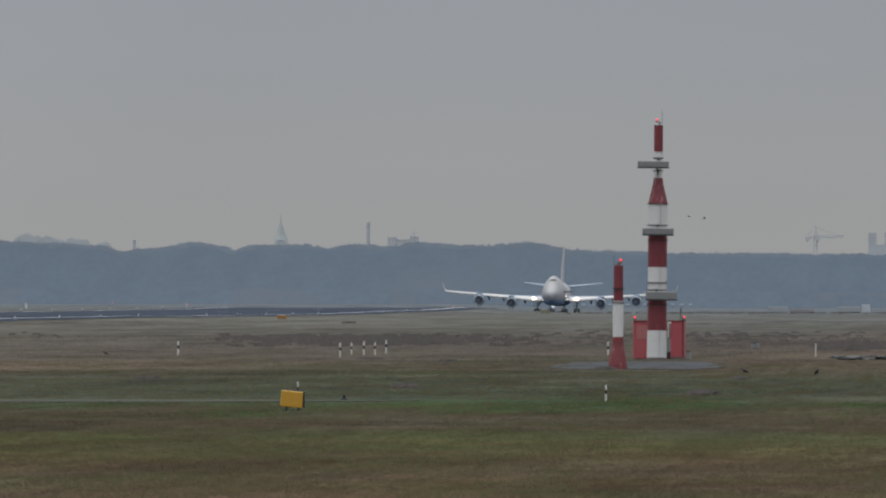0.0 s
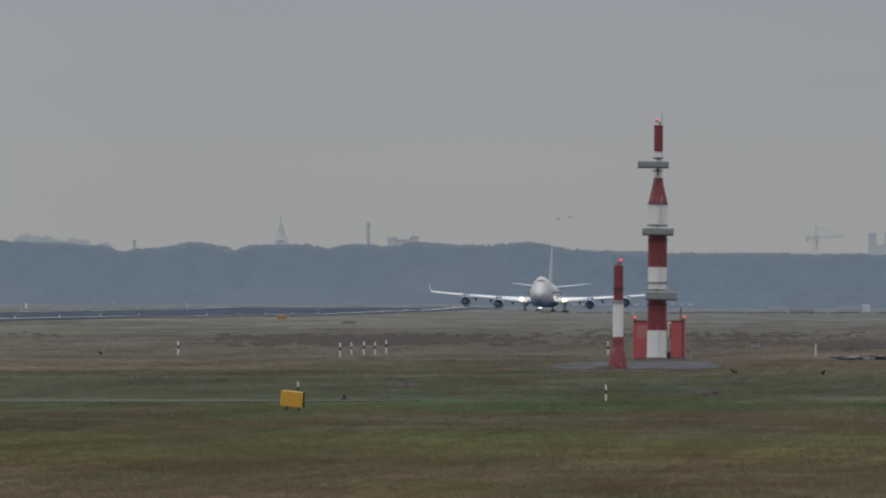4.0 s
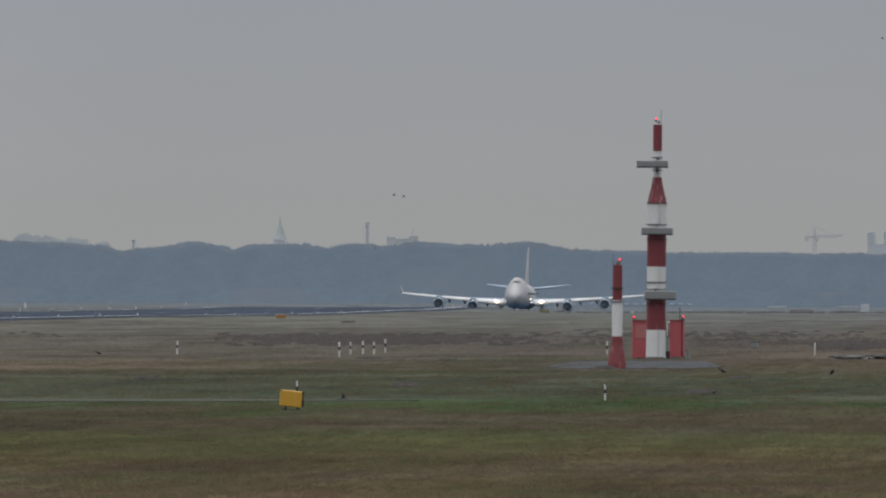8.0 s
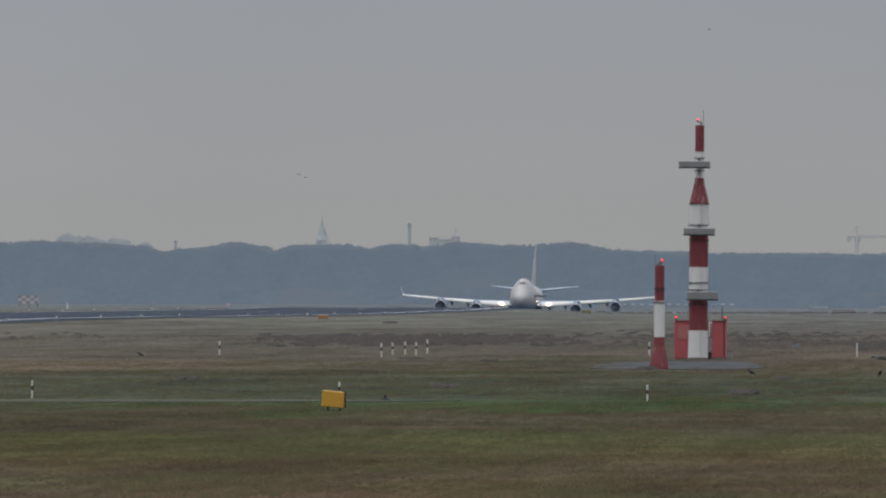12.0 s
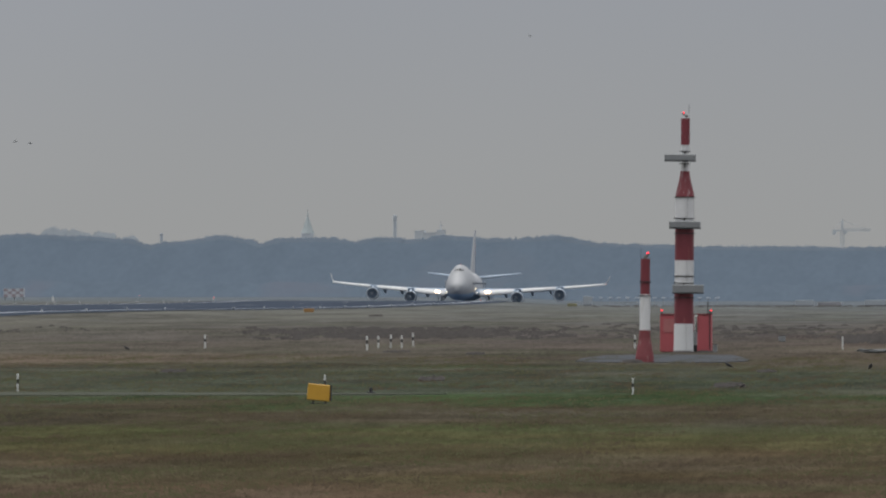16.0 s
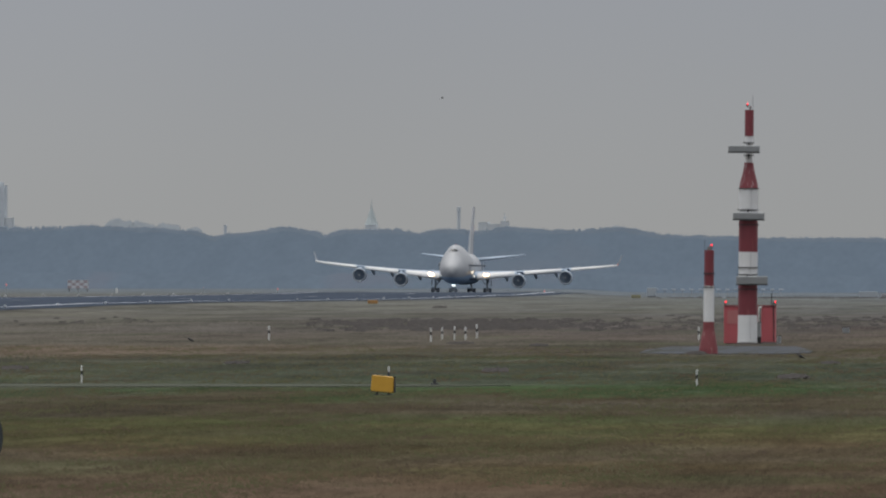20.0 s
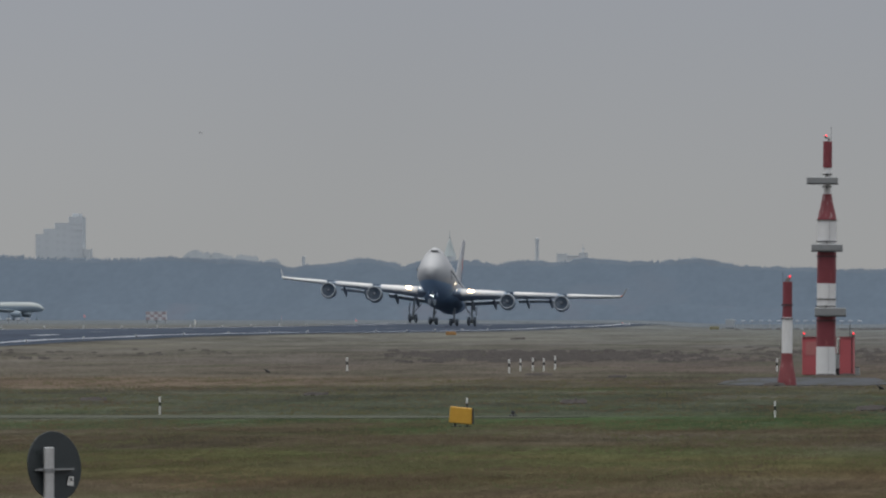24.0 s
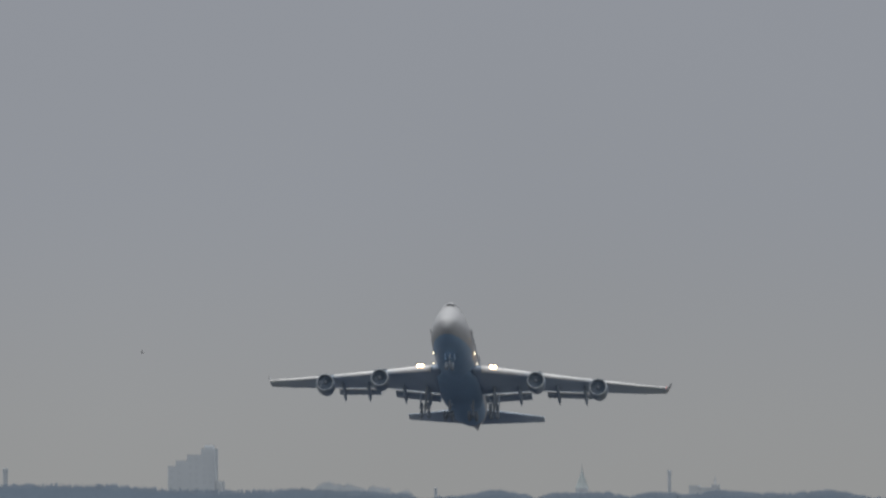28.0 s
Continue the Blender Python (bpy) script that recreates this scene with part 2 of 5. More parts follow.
# dim glow for an added ring that imitates each landing light's halo
HALO_LIGHT = glow("halo_glow", (1.0, 0.66, 0.38), 0.75)
TURN_LIGHT = glow("turnoff_light", (1.0, 0.82, 0.55), 3.6)
TAXI_LIGHT = glow("taxi_light", (0.95, 1.0, 0.97), 4.5)
NAV_RED = glow("port_light", (0.8, 0.10, 0.08), 0.5)
EDGE_LAMP = glow("edge_lamp_glass", (1.0, 0.74, 0.36), 1.5)


def ground_material():
    """Meadow in bands: dry heath, tan grass, olive turf, a fresh green verge, brown stubble; the farthest tinted for
    haze.
    """
    m = bpy.data.materials.new("airfield_meadow")
    m.use_nodes = True
    n, l = m.node_tree.nodes, m.node_tree.links
    b = n["Principled BSDF"]
    b.inputs["Roughness"].default_value = 0.95
    b.inputs["Specular IOR Level"].default_value = 0.0
    up = n.new("ShaderNodeCombineXYZ")  # grass shades as the turf it stands in
    up.inputs[2].default_value = 1.0
    l.new(up.outputs[0], b.inputs["Normal"])
    co, sep = n.new("ShaderNodeTexCoord"), n.new("ShaderNodeSeparateXYZ")
    l.new(co.outputs["Object"], sep.inputs[0])

    def noise_at(scale, detail, sx, sy):
        t, mp = n.new("ShaderNodeTexNoise"), n.new("ShaderNodeMapping")
        mp.inputs["Scale"].default_value = (sx, sy, 1)
        l.new(co.outputs["Object"], mp.inputs[0])
        l.new(mp.outputs[0], t.inputs["Vector"])
        t.inputs["Scale"].default_value, t.inputs["Detail"].default_value = scale, detail
        return t.outputs[0]

    def calc(op, a, c):
        t = n.new("ShaderNodeMath")
        t.operation = op
        for i, v in enumerate((a, c)):
            if isinstance(v, (int, float)):
                t.inputs[i].default_value = v
            else:
                l.new(v, t.inputs[i])
        return t.outputs[0]

    # band position follows the rows of the camera's view
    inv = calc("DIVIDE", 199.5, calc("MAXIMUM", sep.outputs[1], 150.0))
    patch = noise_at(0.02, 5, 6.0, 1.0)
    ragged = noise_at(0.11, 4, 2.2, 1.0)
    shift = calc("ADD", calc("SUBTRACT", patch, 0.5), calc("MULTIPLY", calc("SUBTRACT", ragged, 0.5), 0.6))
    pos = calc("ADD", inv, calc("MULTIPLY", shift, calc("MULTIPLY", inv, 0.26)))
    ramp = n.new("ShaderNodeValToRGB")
    # the first bands are blue-grey to stand for haze over distance
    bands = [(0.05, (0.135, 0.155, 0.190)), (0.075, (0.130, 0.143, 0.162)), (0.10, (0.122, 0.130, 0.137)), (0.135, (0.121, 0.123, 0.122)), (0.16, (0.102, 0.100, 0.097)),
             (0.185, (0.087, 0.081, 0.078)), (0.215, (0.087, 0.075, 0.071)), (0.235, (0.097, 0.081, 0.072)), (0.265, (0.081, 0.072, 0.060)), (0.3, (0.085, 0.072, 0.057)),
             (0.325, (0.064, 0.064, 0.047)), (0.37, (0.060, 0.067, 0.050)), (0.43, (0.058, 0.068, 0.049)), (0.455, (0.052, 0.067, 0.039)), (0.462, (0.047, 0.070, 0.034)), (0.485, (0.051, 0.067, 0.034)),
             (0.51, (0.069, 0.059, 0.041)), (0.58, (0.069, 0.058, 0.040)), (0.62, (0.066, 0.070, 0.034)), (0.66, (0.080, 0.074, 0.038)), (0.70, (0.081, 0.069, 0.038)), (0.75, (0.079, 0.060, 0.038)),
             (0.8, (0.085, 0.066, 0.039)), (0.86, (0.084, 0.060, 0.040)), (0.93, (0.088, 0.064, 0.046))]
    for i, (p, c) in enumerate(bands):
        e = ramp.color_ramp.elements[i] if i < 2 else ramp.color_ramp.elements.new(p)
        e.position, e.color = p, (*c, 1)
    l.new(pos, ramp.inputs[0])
    mott = calc("ADD", calc("MULTIPLY", noise_at(0.12, 6, 1.0, 0.25), 0.9), calc("ADD", calc("MULTIPLY", noise_at(1.4, 4, 1.0, 0.5), 0.5), calc("MULTIPLY", noise_at(0.03, 4, 1.0, 0.4), 0.7)))
    mott = calc("ADD", mott, calc("MULTIPLY", calc("SUBTRACT", noise_at(0.16, 5, 1.0, 0.05), 0.5), 0.7))
    mott = calc("ADD", mott, calc("MULTIPLY", calc("SUBTRACT", noise_at(0.13, 5, 6.0, 1.0), 0.5), 0.6))
    blade = calc("ADD", noise_at(9.0, 4, 1.0, 0.035), noise_at(2.6, 4, 1.0, 0.03))
    mott = calc("ADD", mott, calc("MULTIPLY", calc("SUBTRACT", blade, 1.0), 0.58))
    mott = calc("ADD", mott, calc("MULTIPLY", calc("SUBTRACT", noise_at(0.55, 3, 1.0, 0.22), 0.5), 0.75))
    tuft = n.new("ShaderNodeNewGeometry")
    mott = calc("ADD", mott, calc("MULTIPLY", tuft.outputs["Random Per Island"], 0.30))
    rng = n.new("ShaderNodeMapRange")
    rng.inputs[1].default_value, rng.inputs[2].default_value = 0.86, 1.54
    rng.inputs[3].default_value, rng.inputs[4].default_value = 0.62, 1.30
    l.new(mott, rng.inputs[0])
    mix = n.new("ShaderNodeMix")
    mix.data_type, mix.blend_type = "RGBA", "MULTIPLY"
    mix.inputs[0].default_value = 1
    tone = ramp.outputs[0]
    for where, colour, most in ((noise_at(0.030, 4, 1.8, 0.5), (0.108, 0.098, 0.080), 0.47), (noise_at(0.045, 4, 1.4, 0.9), (0.055, 0.073, 0.034), 0.42), (noise_at(0.06, 5, 2.0, 0.4), (0.052, 0.048, 0.039), 0.40)):
        hold, blend = n.new("ShaderNodeMapRange"), n.new("ShaderNodeMix")
        hold.inputs[1].default_value, hold.inputs[2].default_value, hold.inputs[4].default_value = 0.50, 0.68, most
        l.new(where, hold.inputs[0])
        blend.data_type = "RGBA"
        blend.inputs[7].default_value = (*colour, 1)
        l.new(hold.outputs[0], blend.inputs[0])
        l.new(tone, blend.inputs[6])
        tone = blend.outputs[2]
    west, dry = n.new("ShaderNodeMapRange"), n.new("ShaderNodeMix")  # paler grass colour mixed in towards the west
    west.inputs[1].default_value, west.inputs[2].default_value, west.inputs[4].default_value = 34.0, 112.0, 0.85
    l.new(calc("MULTIPLY", sep.outputs[0], -1.0), west.inputs[0])
    dry.data_type = "RGBA"
    dry.inputs[7].default_value = (0.128, 0.122, 0.099, 1)
    l.new(calc("MULTIPLY", west.outputs[0], ragged), dry.inputs[0])
    l.new(tone, dry.inputs[6])
    # a strip of bleached grass in the west
    def rise(v, lo, hi):
        t = n.new("ShaderNodeMapRange")
        t.inputs[1].default_value, t.inputs[2].default_value = lo, hi
        l.new(v, t.inputs[0])
        return t.outputs[0]

    wavy = calc("ADD", sep.outputs[1], calc("MULTIPLY", calc("SUBTRACT", ragged, 0.5), 190.0))
    strip = calc("MULTIPLY", calc("MULTIPLY", rise(wavy, 600, 640), rise(wavy, 750, 690)), rise(calc("MULTIPLY", sep.outputs[0], -1.0), 49, 66))
    tan = n.new("ShaderNodeMix")
    tan.data_type = "RGBA"
    tan.inputs[7].default_value = (0.150, 0.116, 0.090, 1)
    east = calc("MULTIPLY", rise(sep.outputs[0], -34, -16), rise(wavy, 560, 640))
    l.new(calc("ADD", calc("MULTIPLY", strip, 0.75), calc("MULTIPLY", east, 0.32)), tan.inputs[0])
    l.new(dry.outputs[2], tan.inputs[6])
    # haze painted over the meadow past the far end of the runway
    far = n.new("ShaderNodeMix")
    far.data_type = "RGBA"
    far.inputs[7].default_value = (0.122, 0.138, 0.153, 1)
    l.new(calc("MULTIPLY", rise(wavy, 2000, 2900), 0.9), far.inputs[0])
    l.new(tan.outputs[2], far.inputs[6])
    l.new(far.outputs[2], mix.inputs[6])
    l.new(rng.outputs[0], mix.inputs[7])
    l.new(mix.outputs[2], b.inputs["Base Color"])
    return m


MEADOW = ground_material()


def tussock_material():
    """Tufts in four dry and green tones that drift into one another."""
    m = bpy.data.materials.new("tussock_grass")
    m.use_nodes = True
    n, l = m.node_tree.nodes, m.node_tree.links
    b = n["Principled BSDF"]
    b.inputs["Roughness"].default_value, b.inputs["Specular IOR Level"].default_value = 0.95, 0.0
    up = n.new("ShaderNodeCombineXYZ")
    up.inputs[2].default_value = 1.0
    l.new(up.outputs[0], b.inputs["Normal"])
    co, mp, t, g = n.new("ShaderNodeTexCoord"), n.new("ShaderNodeMapping"), n.new("ShaderNodeTexNoise"), n.new("ShaderNodeNewGeometry")
    mp.inputs["Scale"].default_value = (0.32, 0.035, 1)
    t.inputs["Scale"].default_value, t.inputs["Detail"].default_value = 1.0, 4
    l.new(co.outputs["Object"], mp.inputs[0])
    l.new(mp.outputs[0], t.inputs["Vector"])
    mul = n.new("ShaderNodeMath")
    mul.operation = "MULTIPLY_ADD"
    mul.inputs[1].default_value = 0.22
    l.new(g.outputs["Random Per Island"], mul.inputs[0])
    l.new(t.outputs[0], mul.inputs[2])
    ramp = n.new("ShaderNodeValToRGB")
    for i, (p, c) in enumerate([(0.38, (0.076, 0.058, 0.045)), (0.54, (0.092, 0.074, 0.048)), (0.63, (0.084, 0.080, 0.045)), (0.72, (0.076, 0.086, 0.042)), (0.82, (0.112, 0.098, 0.064))]):
        e = ramp.color_ramp.elements[i] if i < 2 else ramp.color_ramp.elements.new(p)
        e.position, e.color = p, (*c, 1)
    l.new(mul.outputs[0], ramp.inputs[0])
    l.new(ramp.outputs[0], b.inputs["Base Color"])
    return m


TUSSOCK = tussock_material()


# ---- mesh helpers ----
def part(name, bm, mat, parent=None, label="", round_off=False):
    me = bpy.data.meshes.new(name)
    bmesh.ops.recalc_face_normals(bm, faces=bm.faces)
    bm.to_mesh(me)
    bm.free()
    me.materials.append(mat)
    if round_off:
        me.polygons.foreach_set("use_smooth", [True] * len(me.polygons))
    ob = new(name, me)
    ob.parent = parent
    return tagged(ob, label)


def thing(name, x, y, z=None, rz=0, label="", category="", group="", kind=""):
    ob = new(name)
    ob.matrix_world = pose(x, y, terrain(x, y) if z is None else z, 0, 0, rz)
    return tagged(ob, label, category, group, kind)


def box(bm, x0, x1, y0, y1, z0, z1, bevel=0.0):
    v = [bm.verts.new((x, y, z)) for z in (z0, z1) for x, y in ((x0, y0), (x1, y0), (x1, y1), (x0, y1))]
    f = [bm.faces.new([v[i] for i in q]) for q in ((3, 2, 1, 0), (4, 5, 6, 7), (0, 1, 5, 4), (1, 2, 6, 5), (2, 3, 7, 6), (3, 0, 4, 7))]
    if bevel:
        bmesh.ops.bevel(bm, geom=list({e for g in f for e in g.edges}), offset=bevel, segments=1, affect="EDGES")
    return bm


def boxed(*a, bevel=0.0):
    return box(bmesh.new(), *a, bevel=bevel)


def loft(bm, rings, closed=True, caps=True):
    """Skin over rings of equally many points."""
    rows = [[bm.verts.new(p) for p in r] for r in rings]
    k = len(rings[0])
    for a, c in zip(rows, rows[1:]):
        for i in range(k if closed else k - 1):
            j = (i + 1) % k
            bm.faces.new((a[i], a[j], c[j], c[i]))
    if caps:
        bm.faces.new(rows[0][::-1])
        bm.faces.new(rows[-1])
    return bm


def circle(c, r, n, axis=2, squash=1.0):
    """A ring of n points round c, square to an axis."""
    pts = []
    for i in range(n):
        a = 2 * math.pi * i / n
        p, q = r * math.cos(a), r * squash * math.sin(a)
        pts.append({0: (c[0], c[1] + p, c[2] + q), 1: (c[0] + p, c[1], c[2] + q), 2: (c[0] + p, c[1] + q, c[2])}[axis])
    return pts


def turned(profile, n=24, axis=2, c=(0, 0, 0), bm=None):
    """A turned body: (height along the axis, radius) pairs."""
    rings = []
    for h, r in profile:
        o = list(c)
        o[axis] += h
        rings.append(circle(o, max(r, 1e-3), n, axis))
    return loft(bm or bmesh.new(), rings)


def rod(bm, p, q, r0, r1=None, n=8):
    p, q = Vector(p), Vector(q)
    d = (q - p).normalized()
    u = d.orthogonal().normalized()
    w = d.cross(u)
    r1 = r0 if r1 is None else r1
    return loft(bm, [[tuple(o + (u * math.cos(2 * math.pi * i / n) + w * math.sin(2 * math.pi * i / n)) * r) for i in range(n)] for o, r in ((p, r0), (q, r1))])


# ---- ground ----
def bearing_x(u, d):
    """Metres east at the distance d north, for a pixel column of the camera's opening view (2007 lies due north)."""
    return -d * math.tan((2007 - u) / 19954)


def smooth(x, a, b):
    t = min(1, max(0, (x - a) / (b - a)))
    return t * t * (3 - 2 * t)


def along(y, pts):
    for (a, p), (b, q) in zip(pts, pts[1:]):
        if y <= b:
            return p + (q - p) * smooth(y, a, b)
    return pts[-1][1]


RUNWAY_PROFILE = ((850, 0), (1122, 0.88), (1245, 1.33), (1362, 1.60), (1513, 1.63), (1620, 1.52), (1864, 1.45), (2138, 1.80), (2300, 2.25), (2400, 1.75), (2500, 0.8), (2600, 0.1), (2750, -0.9),
                  (2850, -0.9), (2950, -0.3), (3080, 0.2), (3300, 0.4), (3800, 1.0))
FAR_EDGE_PROFILE = ((850, 0), (1163, 1.35), (1342, 1.85), (1573, 1.97), (1883, 1.90), (2138, 1.95)) + RUNWAY_PROFILE[8:]
LEFT_PROFILE = ((850, 0), (1163, 1.40), (1342, 1.90), (1573, 2.0), (2138, 2.0), (2500, 2.1), (3800, 2.4))
RIGHT_PROFILE = ((850, 0), (1163, 0.75), (1573, 1.2), (1864, 1.1), (2138, 1.2), (2300, 1.2), (2600, -0.1), (2750, -0.9), (2850, -0.9), (2950, -0.3), (3080, 0.2), (3300, 0.4), (3800, 1.0))


def terrain(x, y):
    r = along(y, RUNWAY_PROFILE)
    r += (along(y, FAR_EDGE_PROFILE) - r) * min(1, max(0, (-x - 137) / 53))
    r += (along(y, LEFT_PROFILE) - r) * smooth(-x, 195, 230)
    return r + (along(y, RIGHT_PROFILE) - r) * smooth(x, -140, -112)


def sheet(name, xs, ys, lift, mat, label, thick=0.0):
    """A strip of ground that follows the terrain."""
    v = [(x, y, terrain(x, y) + lift) for y in ys for x in xs]
    k = len(xs)
    f = [(j * k + i, j * k + i + 1, (j + 1) * k + i + 1, (j + 1) * k + i) for j in range(len(ys) - 1) for i in range(k - 1)]
    me = bpy.data.meshes.new(name)
    me.from_pydata(v, [], f)
    me.materials.append(mat)
    ob = new(name, me)
    return tagged(ob, label, kind="structure")


GX = [-2500, -1500, -900, -600, -450, -350, -280, -250, -235, -220, -205, -195, -190, -184.3, -183.2, -176, -160.5, -159.3, -149.4, -147.8, -144, -140, -137, -135.9, -132, -130, -126, -120, -112, -100, -80, -60, -40, -20, 0, 40, 100, 250, 600, 1200, 2500]
GY = [-600, -200, 0] + list(range(50, 900, 50)) + list(range(900, 3900, 20)) + [4000, 4200, 4500, 4990]
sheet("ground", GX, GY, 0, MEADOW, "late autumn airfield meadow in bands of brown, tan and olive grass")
RY = [y for y in GY if 900 <= y <= 3140]
sheet("runway", [-190, -184.3, -183.2, -176, -160.5, -159.3, -149.4, -147.8, -144, -140, -137, -135.9, -132], RY, 0.05, ASPHALT, "long dark asphalt runway with pale edge lines")
for x0, x1 in ((-137.0, -135.9), (-184.3, -183.2)):
    sheet("runway_edge_line", [x0, x1], RY, 0.12, PAINT_LINE, "white painted edge line along the runway")
sheet("touchdown_bar", [-149.4, -147.8], [1316, 1326, 1336], 0.10, PAINT_LINE, "wide white touchdown bar on the runway")
for y0 in range(1120, 2400, 120):
    sheet("centreline_dash", [-160.5, -159.3], [y0, y0 + 20], 0.09, WORN_LINE, "white centreline dash on the runway")


def flat_slab(name, pts, z, mat, label):
    bm = bmesh.new()
    loft(bm, [[(x, y, h) for x, y in pts] for h in (-0.2, z)])
    return tagged(part(name, bm, mat, None, label), kind="structure")


flat_slab("service_lane", [(-70, 434), (-42, 435), (-33, 437.5), (-29.5, 440), (-28, 441.5), (-29.5, 443), (-33, 446), (-42, 447), (-70, 447)], 0.03, LANE, "narrow grey service lane across the meadow")
flat_slab("equipment_pad", [(-33.8, 650), (-32.2, 643), (-29.5, 639), (-25.2, 642), (-24.0, 652), (-24.3, 668), (-27.2, 716), (-31.5, 721), (-35.2, 714), (-34.9, 680)], 0.04, PAD, "worn grey asphalt pad round the antenna mast")


# ---- antenna mast and its neighbours ----
def obstruction_lamp(parent, x, y, z, lit=True):
    lamp = part("obstruction_lamp", turned([(0, 0.05), (0.10, 0.05), (0.12, 0.12), (0.16, 0.12)], 12, 2, (x, y, z)), LAMP_BODY, parent)
    part("lamp_glass", turned([(0.16, 0.042), (0.19, 0.056), (0.23, 0.048), (0.26, 0.025)], 14, 2, (x, y, z)), LAMP_RED if lit else HUT_RED, lamp, "glowing red glass" if lit else "red glass")
    return lamp


def antenna_tray(parent, xc, z0, z1):
    tray = part("antenna_tray", boxed(xc - 1.03, xc + 1.03, -0.95, -0.55, z0 + 0.03, z1, bevel=0.04), GALV, parent, "long grey antenna box across the mast")
    part("tray_rim", boxed(xc - 1.05, xc + 1.05, -0.97, -0.53, z0 - 0.03, z0 + 0.03), DARK_STEEL, tray)
    return tray


def clamp(parent, z, r, wide):
    bm = turned([(z - 0.02, r), (z - 0.02, r + 0.03), (z + 0.02, r + 0.03), (z + 0.02, r)], 20)
    box(bm, -wide, wide, -r - 0.16, -r - 0.06, z - 0.03, z + 0.03)
    box(bm, -0.04, 0.04, -0.60, -r, z - 0.14, z + 0.05)
    return part("clamp", bm, DARK_STEEL, parent)


def antenna_mast():
    mast = thing("antenna_mast", -31.61, 746, label="red and white banded antenna mast with three grey antenna boxes", category="antenna mast")
    mast.matrix_world = pose(-31.61, 746, terrain(-31.61, 746), 0, 0.5, 0)  # tilted to fit the view, as the camera carries no roll
    low = 0.63
    for z0, z1, r0, r1, mat in ((0.0, 1.94, 0.66, low, WHITE), (1.94, 3.93, low, low, RED), (3.93, 6.13, low, low, WHITE), (6.13, 8.19, low, low, RED), (8.40, 10.32, low, low, WHITE),
                                (10.32, 12.04, 0.64, 0.30, RED), (12.04, 13.79, 0.26, 0.26, WHITE), (13.79, 15.53, 0.295, 0.295, RED)):
        bm = turned([(z0, r0), (z1 - 0.004, r1)], 36) if z0 != 10.32 else turned([(10.32, 0.64), (10.7, 0.57), (11.3, 0.42), (11.8, 0.32), (12.036, 0.30)], 36)
        part("tube_section", bm, RED_SCRAPED if z0 == 10.32 else mat, mast, "scraped red cone" if z0 == 10.32 else "red painted band" if mat is RED else "white painted band", round_off=False)
    part("tube_section", turned([(8.19, 0.60), (8.396, 0.60)], 36), DARK_STEEL, mast, "bare dark joint")
    for z, r in ((10.32, 0.63), (7.92, 0.63), (5.09, 0.63), (3.66, 0.63)):
        part("flange", turned([(z - 0.03, r), (z - 0.03, r + 0.06), (z + 0.03, r + 0.06), (z + 0.03, r)], 36), DARK_STEEL, mast)
    for z, r, wd in ((13.34, 0.26, 0.36), (12.52, 0.26, 0.36), (8.90, 0.63, 0.70), (4.62, 0.63, 0.70)):
        clamp(mast, z, r, wd)
    for xc, z0, z1 in ((-0.30, 12.69, 13.15), (0.05, 8.24, 8.72), (0.30, 3.95, 4.52)):
        antenna_tray(mast, xc, z0, z1)
    for z0, z1 in ((0.1, 1.9), (4.75, 6.1), (8.95, 10.25)):
        part("cable_duct", boxed(0.195, 0.207, -0.645, -0.60, z0, z1), GALV, mast, "thin grey cable down the tube")
    part("cable_duct", boxed(-0.045, 0.0, -0.34, -0.26, 12.25, 12.62), DARK_STEEL, mast)
    part("ladder_bar", rod(bmesh.new(), (0.22, 0.1, 15.5), (0.22, 0.1, 16.5), 0.012), DARK_STEEL, mast, "thin lightning rod")
    obstruction_lamp(mast, -0.12, 0, 15.70)
    obstruction_lamp(mast, 0.06, 0, 15.55, False)
    part("base_plate", turned([(-0.02, 0.80), (0.025, 0.80), (0.035, 0.67)], 24), STONE, mast)


def monitor_mast():
    mast = thing("monitor_mast", -29.33, 640, label="shorter red and white monitor mast with a flared weathered foot", category="antenna mast")
    # tilted to fit the view, like the antenna mast
    mast.matrix_world = pose(-29.33, 640, terrain(-29.33, 640), 0, 0.45, 0)
    part("foot", turned([(0, 0.55), (0.35, 0.52), (0.9, 0.42), (1.4, 0.33), (1.86, 0.305)], 28), RED_WORN, mast, "chalky weathered red foot")
    part("tube_section", turned([(1.86, 0.305), (3.90, 0.30)], 28), WHITE, mast, "white painted band")
    part("tube_section", turned([(3.90, 0.275), (5.92, 0.27)], 28), RED, mast, "red painted band")
    for z in (3.82, 4.60):
        part("flange", turned([(z - 0.03, 0.27), (z - 0.03, 0.35), (z + 0.03, 0.35), (z + 0.03, 0.27)], 28), DARK_STEEL, mast)
    part("lamp_bracket", boxed(-0.12, 0.12, -0.05, 0.05, 5.92, 6.10), LAMP_BODY, mast)
    obstruction_lamp(mast, 0.12, 0, 6.02)
    part("rod", rod(bmesh.new(), (-0.26, 0, 5.9), (-0.26, 0, 6.5), 0.012), DARK_STEEL, mast)


